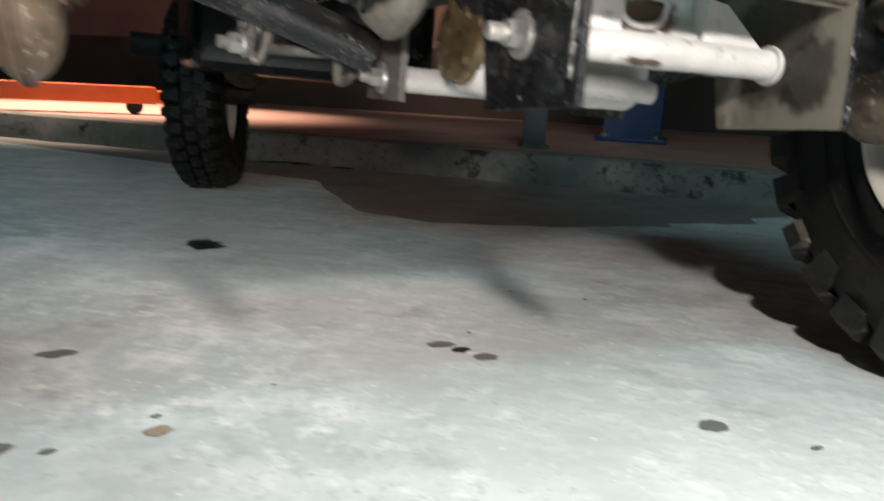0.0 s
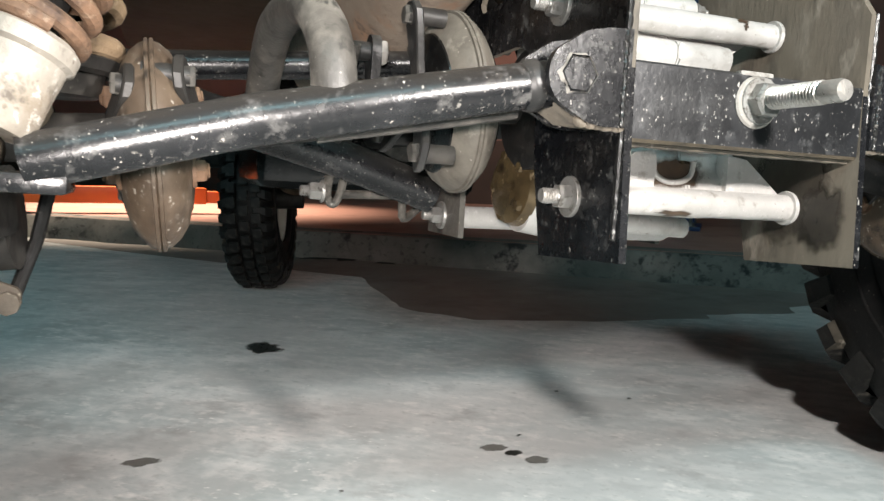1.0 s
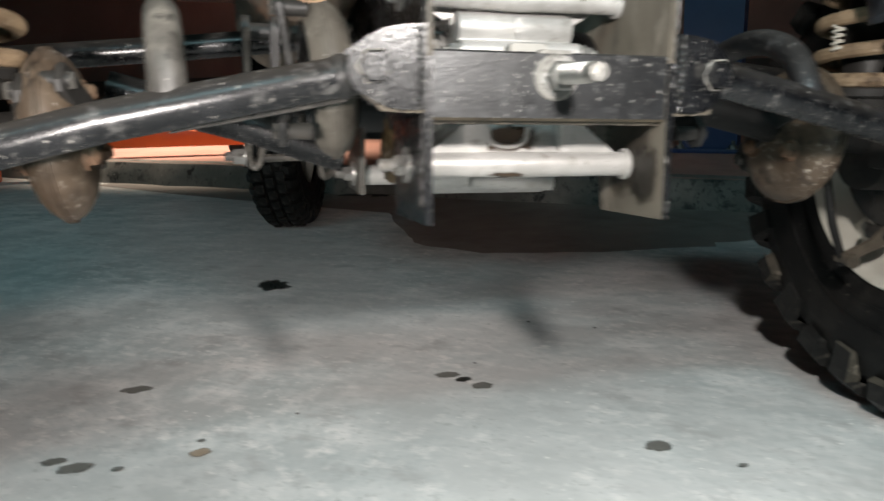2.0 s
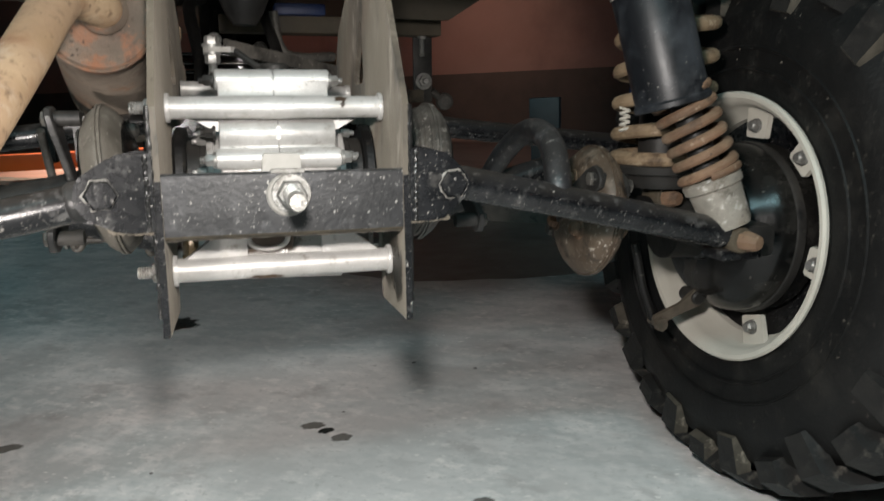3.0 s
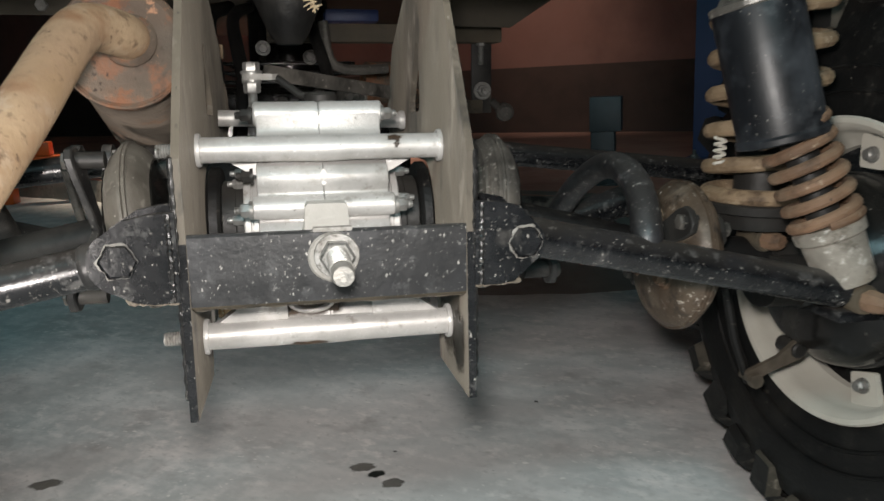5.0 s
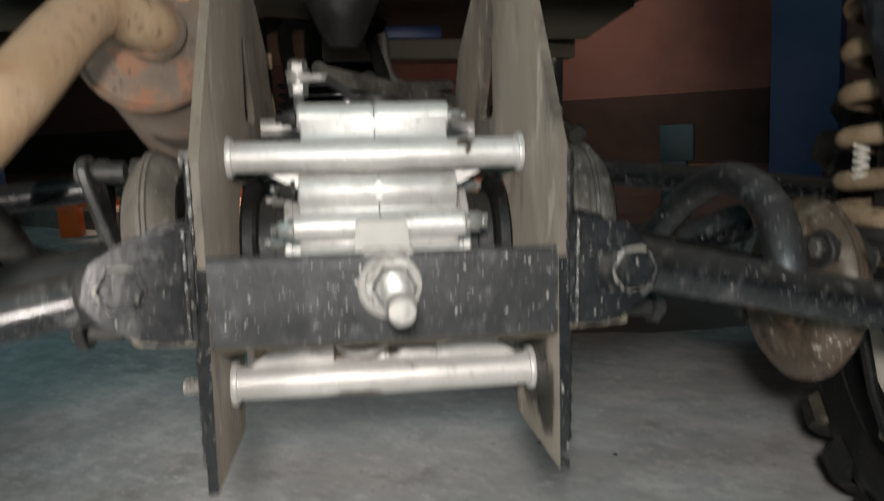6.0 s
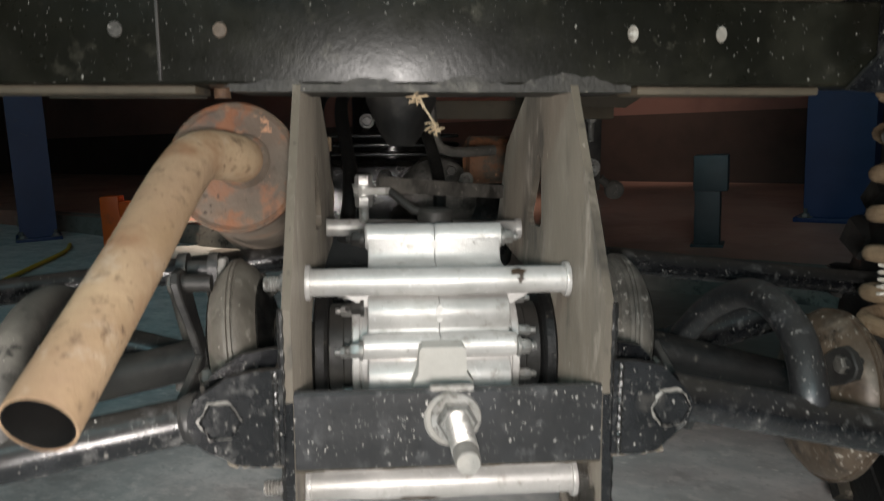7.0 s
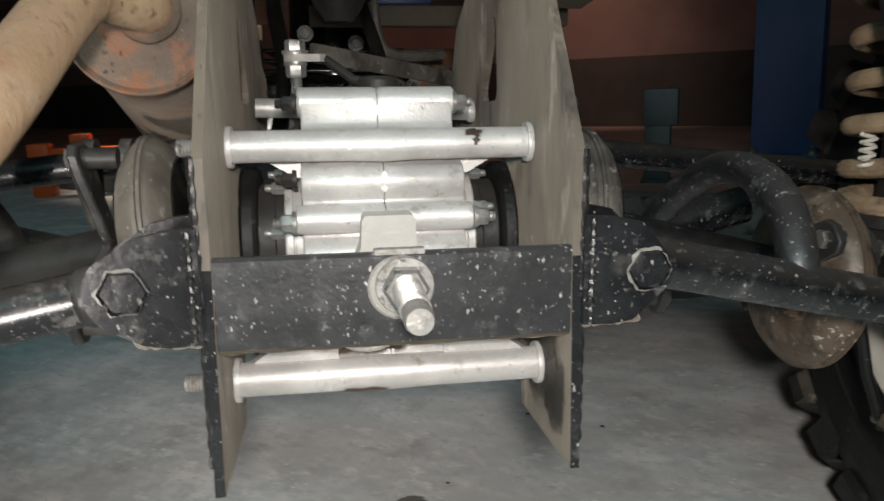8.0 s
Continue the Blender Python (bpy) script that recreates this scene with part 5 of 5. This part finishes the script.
part("tab_boss", lathe(B(), [(0, -0.004), (0.010, -0.004), (0.015, 0.0), (0.016, 0.010), (0, 0.012)], frame_at((0.342, 0.796, 0.453), (0, 1, 0)), 24), GREY_CUP, tab, "grey round boss")
part("tab_link", tube(B(), [(0.318, 0.803, 0.472), (0.342, 0.803, 0.453)], 0.007, 12), DARK, tab)
turns = [(0.343 + 0.0045 * math.cos(k * 0.9), 0.128 + 0.0045 * math.sin(k * 0.9), 0.423 + 0.0008 * k) for k in range(32)]
part("cable_tie", tube(B(), turns, 0.0014, 6), WHITE, quad, "white plastic tie wound on the spring")
for x in (0.293,):
    part("hanger_bolt", hex_bolt(B(), (x, 0.775, 0.572), (0, 0, -1), 0.008, 0.008, 0.012, 0.03, 0.005), ZINC, quad)
part("hanging_boot", lathe(B(), [(0, 0.0), (0.012, 0.0), (0.02, 0.012), (0.032, 0.04), (0.036, 0.09), (0, 0.09)], Matrix.Translation((-0.018, 0.30, 0.535)), 28), DARK, quad, "grey rubber boot under the body")


def straw():
    bm = B()
    rng = random.Random(9)
    for cx, cz, many in ((-0.006, 0.571, 9), (0.004, 0.552, 7)):
        for k in range(many):
            a, l = rng.uniform(0, 6.28), rng.uniform(0.003, 0.006)
            p = (cx + rng.uniform(-0.003, 0.003), 0.0985 + rng.uniform(-0.002, 0.002), cz + rng.uniform(-0.003, 0.002))
            tube(bm, [(p[0] - l * math.cos(a), p[1], p[2] - l * abs(math.sin(a))), p, (p[0] + l * math.cos(a), p[1] - 0.002, p[2] + 0.4 * l * math.sin(a))], 0.00055, 5)
    tube(bm, [(-0.006, 0.0985, 0.572), (-0.002, 0.098, 0.563), (0.004, 0.098, 0.553), (0.005, 0.098, 0.545)], 0.0007, 5)
    return tagged(part("straw_wisp", bm, STRAW, None), "dry straw caught under the chassis beam", "straw", kind="stuff")


def muffler():
    m0 = Vector((-0.1385, 0.135, 0.5230))
    axis = Vector((-0.012, 0.265, -0.043)).normalized()
    m = frame_at(m0, axis)
    r = 0.0440
    body = part("muffler", lathe(B(), [(r * 0.9, 0.003), (r * 0.97, 0.002), (0.0435, 0.02), (0.050, 0.10), (0.058, 0.19), (0.062, 0.25), (0.0625, 0.252), (0.064, 0.254), (0.064, 0.260), (0.0625, 0.262), (0.062, 0.36), (0.052, 0.40), (0.02, 0.42), (0, 0.42)], m, 48), MUFFLER_SHELL, quad, "rusty round muffler")
    part("end_cap", lathe(B(), [(0, 0.003), (r * 0.5, 0.0025), (r * 0.75, 0.0), (r * 0.93, -0.002), (r * 1.0, -0.0055), (r * 1.03, -0.004), (r * 1.035, 0.003), (r * 0.98, 0.008)], m, 48), MUFFLER, body, "rust-orange muffler end cap")
    pts = smooth_path([m0 + axis * 0.004 + Vector((0.006, 0, 0.004)), m0 + Vector((0.003, -0.020, 0.008)), (-0.1500, 0.085, 0.533), (-0.1575, 0.053, 0.519), (-0.1665, -0.01, 0.480), (-0.1755, -0.105, 0.4325)], 7)
    bm = tube(B(), pts, 0.0160, 28, False)
    tube(bm, pts[12:], 0.0145, 28, False)
    lathe(bm, [(0.0145, 0), (0.016, 0)], frame_at(pts[-1], pts[-1] - pts[-2]), 28)
    part("tailpipe", bm, PIPE, body, "scorched tan steel tailpipe")
    bm = tube(B(), pts[-9:], 0.0142, 28, False)
    tube(bm, pts[-9:-7], 0.0141, 28)
    lathe(bm, [(0.0138, -0.002), (0.0140, 0.0002), (0.0147, 0.0002)], frame_at(pts[-1], pts[-1] - pts[-2]), 28)
    part("soot_lining", bm, SOOT, body, "sooty inside of the pipe mouth")
    part("hanger", tube(B(), [(-0.150, 0.16, 0.572), (-0.150, 0.16, 0.60)], 0.006, 12), RUST, body)
    bm = lathe(B(), [(0.01, 0), (0.0195, 0), (0.0185, 0.003), (0.016, 0.006)], frame_at(pts[3], pts[4] - pts[3]), 24)
    part("weld_bead", bm, MUFFLER, body)
    return body


muffler()
straw()


def linkage():
    """Brackets, rods and hooks in front of the left-hand coupling."""
    for s in (-1, 1):
        bm = slab(B(), [(0.225, 0.281), (0.305, 0.281), (0.305, 0.345), (0.225, 0.345)], 0.098, 0.103, lambda u, v, d: (d, u, v))
        br = part("arm_bracket", mirrored(bm, s), GREY_CUP, quad, "dusty steel bracket")
        part("bolt", mirrored(hex_bolt(B(), (0.103, 0.268, 0.298), (1, 0, 0), 0.008, 0.008, 0.0125, 0.008), s), ZINC, br)
    bm = tube(B(), smooth_path([(-0.205, 0.20, 0.43), (-0.206, 0.25, 0.36), (-0.206, 0.285, 0.315), (-0.200, 0.287, 0.303), (-0.193, 0.285, 0.318), (-0.193, 0.27, 0.36)], 6), 0.0038, 10)
    hook = part("hook_rod", bm, GREY_CUP, quad, "bent pale steel hook rod")
    part("bolt", hex_bolt(B(), (-0.209, 0.287, 0.314), (-1, 0, 0), 0.0085, 0.010, 0.010, 0.008), ZINC, hook)
    part("z_link", tube(B(), smooth_path([(-0.193, 0.287, 0.312), (-0.155, 0.29, 0.313), (-0.135, 0.295, 0.312), (-0.130, 0.30, 0.292), (-0.112, 0.31, 0.302)], 5), 0.004, 10), GREY_CUP, hook)
    # clamp with a cross bolt over the front tube
    for x in (-0.206, -0.180):
        bm = slab(B(), [(0.236, 0.398), (0.252, 0.398), (0.256, 0.415), (0.257, 0.425)] + arc(0.245, 0.434, 0.0125, -10, 190, 10) + [(0.233, 0.425)], x - 0.004, x + 0.004, lambda u, v, d: (d, u, v))
        part("clamp_leg", bm, GRIME, quad, "dusty black clamp leg")
    part("clamp_bolt", tube(B(), [(-0.209, 0.245, 0.432), (-0.177, 0.245, 0.432)], 0.008, 14), GRIME, quad)
    part("bolt_head", hex_bolt(B(), (-0.1775, 0.245, 0.432), (1, 0, 0), 0.011, 0.008), SILVER_DUST, quad)


linkage()


def front_wheel():
    root = new("wheel")
    root.parent = quad
    root.matrix_world = quad.matrix_world.inverted() @ pose(-0.092, 1.86, 0.255, 0, 0, -17)
    tread(root, 0.255, 0.14, 36, 0.010, 0.0, 8)
    part("tyre", tyre_mesh(0.255, 0.13, 0.14, 36, 0.010, 8), RUBBER, root, "narrow black lugged front tyre")
    # three rows of blocks round the crown of the tread
    block = None
    for row, x in enumerate((-0.032, 0.0, 0.032)):
        for k in range(40):
            if block is None:
                ob = block = part("tread_block", box(B(), (-0.012, -0.0135, 0.2500), (0.012, 0.0135, 0.2605), 0.002), RUBBER_LUG, root)
            else:
                ob = new("tread_block", block.data)
                ob.parent = root
            ob.location = (x, 0, 0)
            ob.rotation_euler = (2 * math.pi * (k + 0.5 * (row % 2)) / 40, 0, 0)
    m = Matrix.Rotation(radians(90), 4, "Y")
    for s in (-1, 1):
        part("rim", lathe(B(), [(0.132, 0.045 * s), (0.134, 0.052 * s), (0.126, 0.052 * s), (0.12, 0.03 * s), (0.05, 0.02 * s), (0, 0.02 * s)], m, 48), WHITE, root, "cream steel rim")
    part("hub", tube(B(), [(-0.06, 0, 0), (0.12, 0, 0)], 0.03, 20), DARK, root)
    return root


front_wheel()
part("front_axle", tube(B(), [(-0.28, 1.85, 0.36), (0.30, 1.80, 0.36)], 0.03, 16), DARK, quad)
part("front_drum", lathe(B(), [(0, 0), (0.05, 0.0), (0.06, 0.01), (0.06, 0.05), (0, 0.05)], frame_at((-0.02, 1.62, 0.33), (0, 1, 0)), 32), RUST, quad, "rusty front hub drum")


def engine():
    """The dark engine and its hoses in front of the gearbox."""
    root = new("engine")
    root.parent = quad
    part("crankcase", box(B(), (-0.20, 0.92, 0.30), (0.20, 1.30, 0.50), 0.03, seg=3), BLACK_DRUM, root, "grimy black crankcase")
    part("tank_edge", box(B(), (0.045, 0.85, 0.605), (0.135, 0.92, 0.625), 0.004), BLUE, root, "blue plastic tank edge")
    for k in range(3):
        part("cooling_fin", box(B(), (-0.13, 0.93, 0.505 + 0.016 * k), (0.10, 1.15, 0.511 + 0.016 * k), 0.002), BLACK_DRUM, root)
    part("cylinder", tube(B(), [(-0.015, 1.04, 0.50), (-0.015, 1.04, 0.655)], 0.075, 28), BLACK_DRUM, root)
    part("side_cover", lathe(B(), [(0, 0.0), (0.05, 0.0), (0.07, 0.008), (0.075, 0.03), (0, 0.03)], frame_at((0.06, 0.91, 0.43), (0, 1, 0)), 40), GREY_CUP, root)
    part("starter", tube(B(), [(0.108, 0.86, 0.500), (0.112, 0.86, 0.500), (0.20, 0.88, 0.500)], [0.034, 0.040, 0.040], 28), MUFFLER, root, "reddish-brown round canister")
    for x, r in ((-0.105, 0.010), (-0.075, 0.008), (-0.125, 0.007), (0.02, 0.007)):
        part("hose", tube(B(), smooth_path([(x, 0.36, 0.44), (x + 0.005, 0.42, 0.50), (x - 0.01, 0.55, 0.58), (x, 0.80, 0.62)], 7), r, 12), RUBBER, root, "black rubber hose")
    part("prop_shaft", tube(B(), [(0.0, 0.25, 0.40), (0.0, 0.92, 0.40)], 0.022, 20), DARK, root)
    part("strut", tube(B(), smooth_path([(0.03, 0.62, 0.585), (0.045, 0.62, 0.525), (0.12, 0.64, 0.522)], 5), 0.007, 10), GREY_CUP, root)
    for k, (x, z) in enumerate(((-0.06, 0.565), (0.02, 0.55), (0.085, 0.48), (-0.03, 0.47))):
        part("bolt", hex_bolt(B(), (x, 0.918, z), (0, -1, 0), 0.009, 0.008, 0.013), GREY_CUP, root)
    part("bolt", hex_bolt(B(), (0.080, 0.628, 0.4823), (-0.6, -1, 0), 0.0075, 0.009, 0.010, 0.004), SILVER_DUST, root)
    plate = part("hanger_plate", slab(B(), [(-0.125, 0.552), (-0.106, 0.554), (-0.0985, 0.547), (-0.0970, 0.530), (-0.1000, 0.508), (-0.1065, 0.486), (-0.125, 0.486)], 0.420, 0.425, lambda u, v, d: (u, d, v), bevel=0.001), GREY_CUP, root, "grey dusty hanger plate")
    part("rubber_stop", box(B(), (-0.0965, 0.415, 0.5265), (-0.0895, 0.424, 0.5420), 0.002), RUST_DUSTY, plate, "tan block on the plate")
    return root


engine()
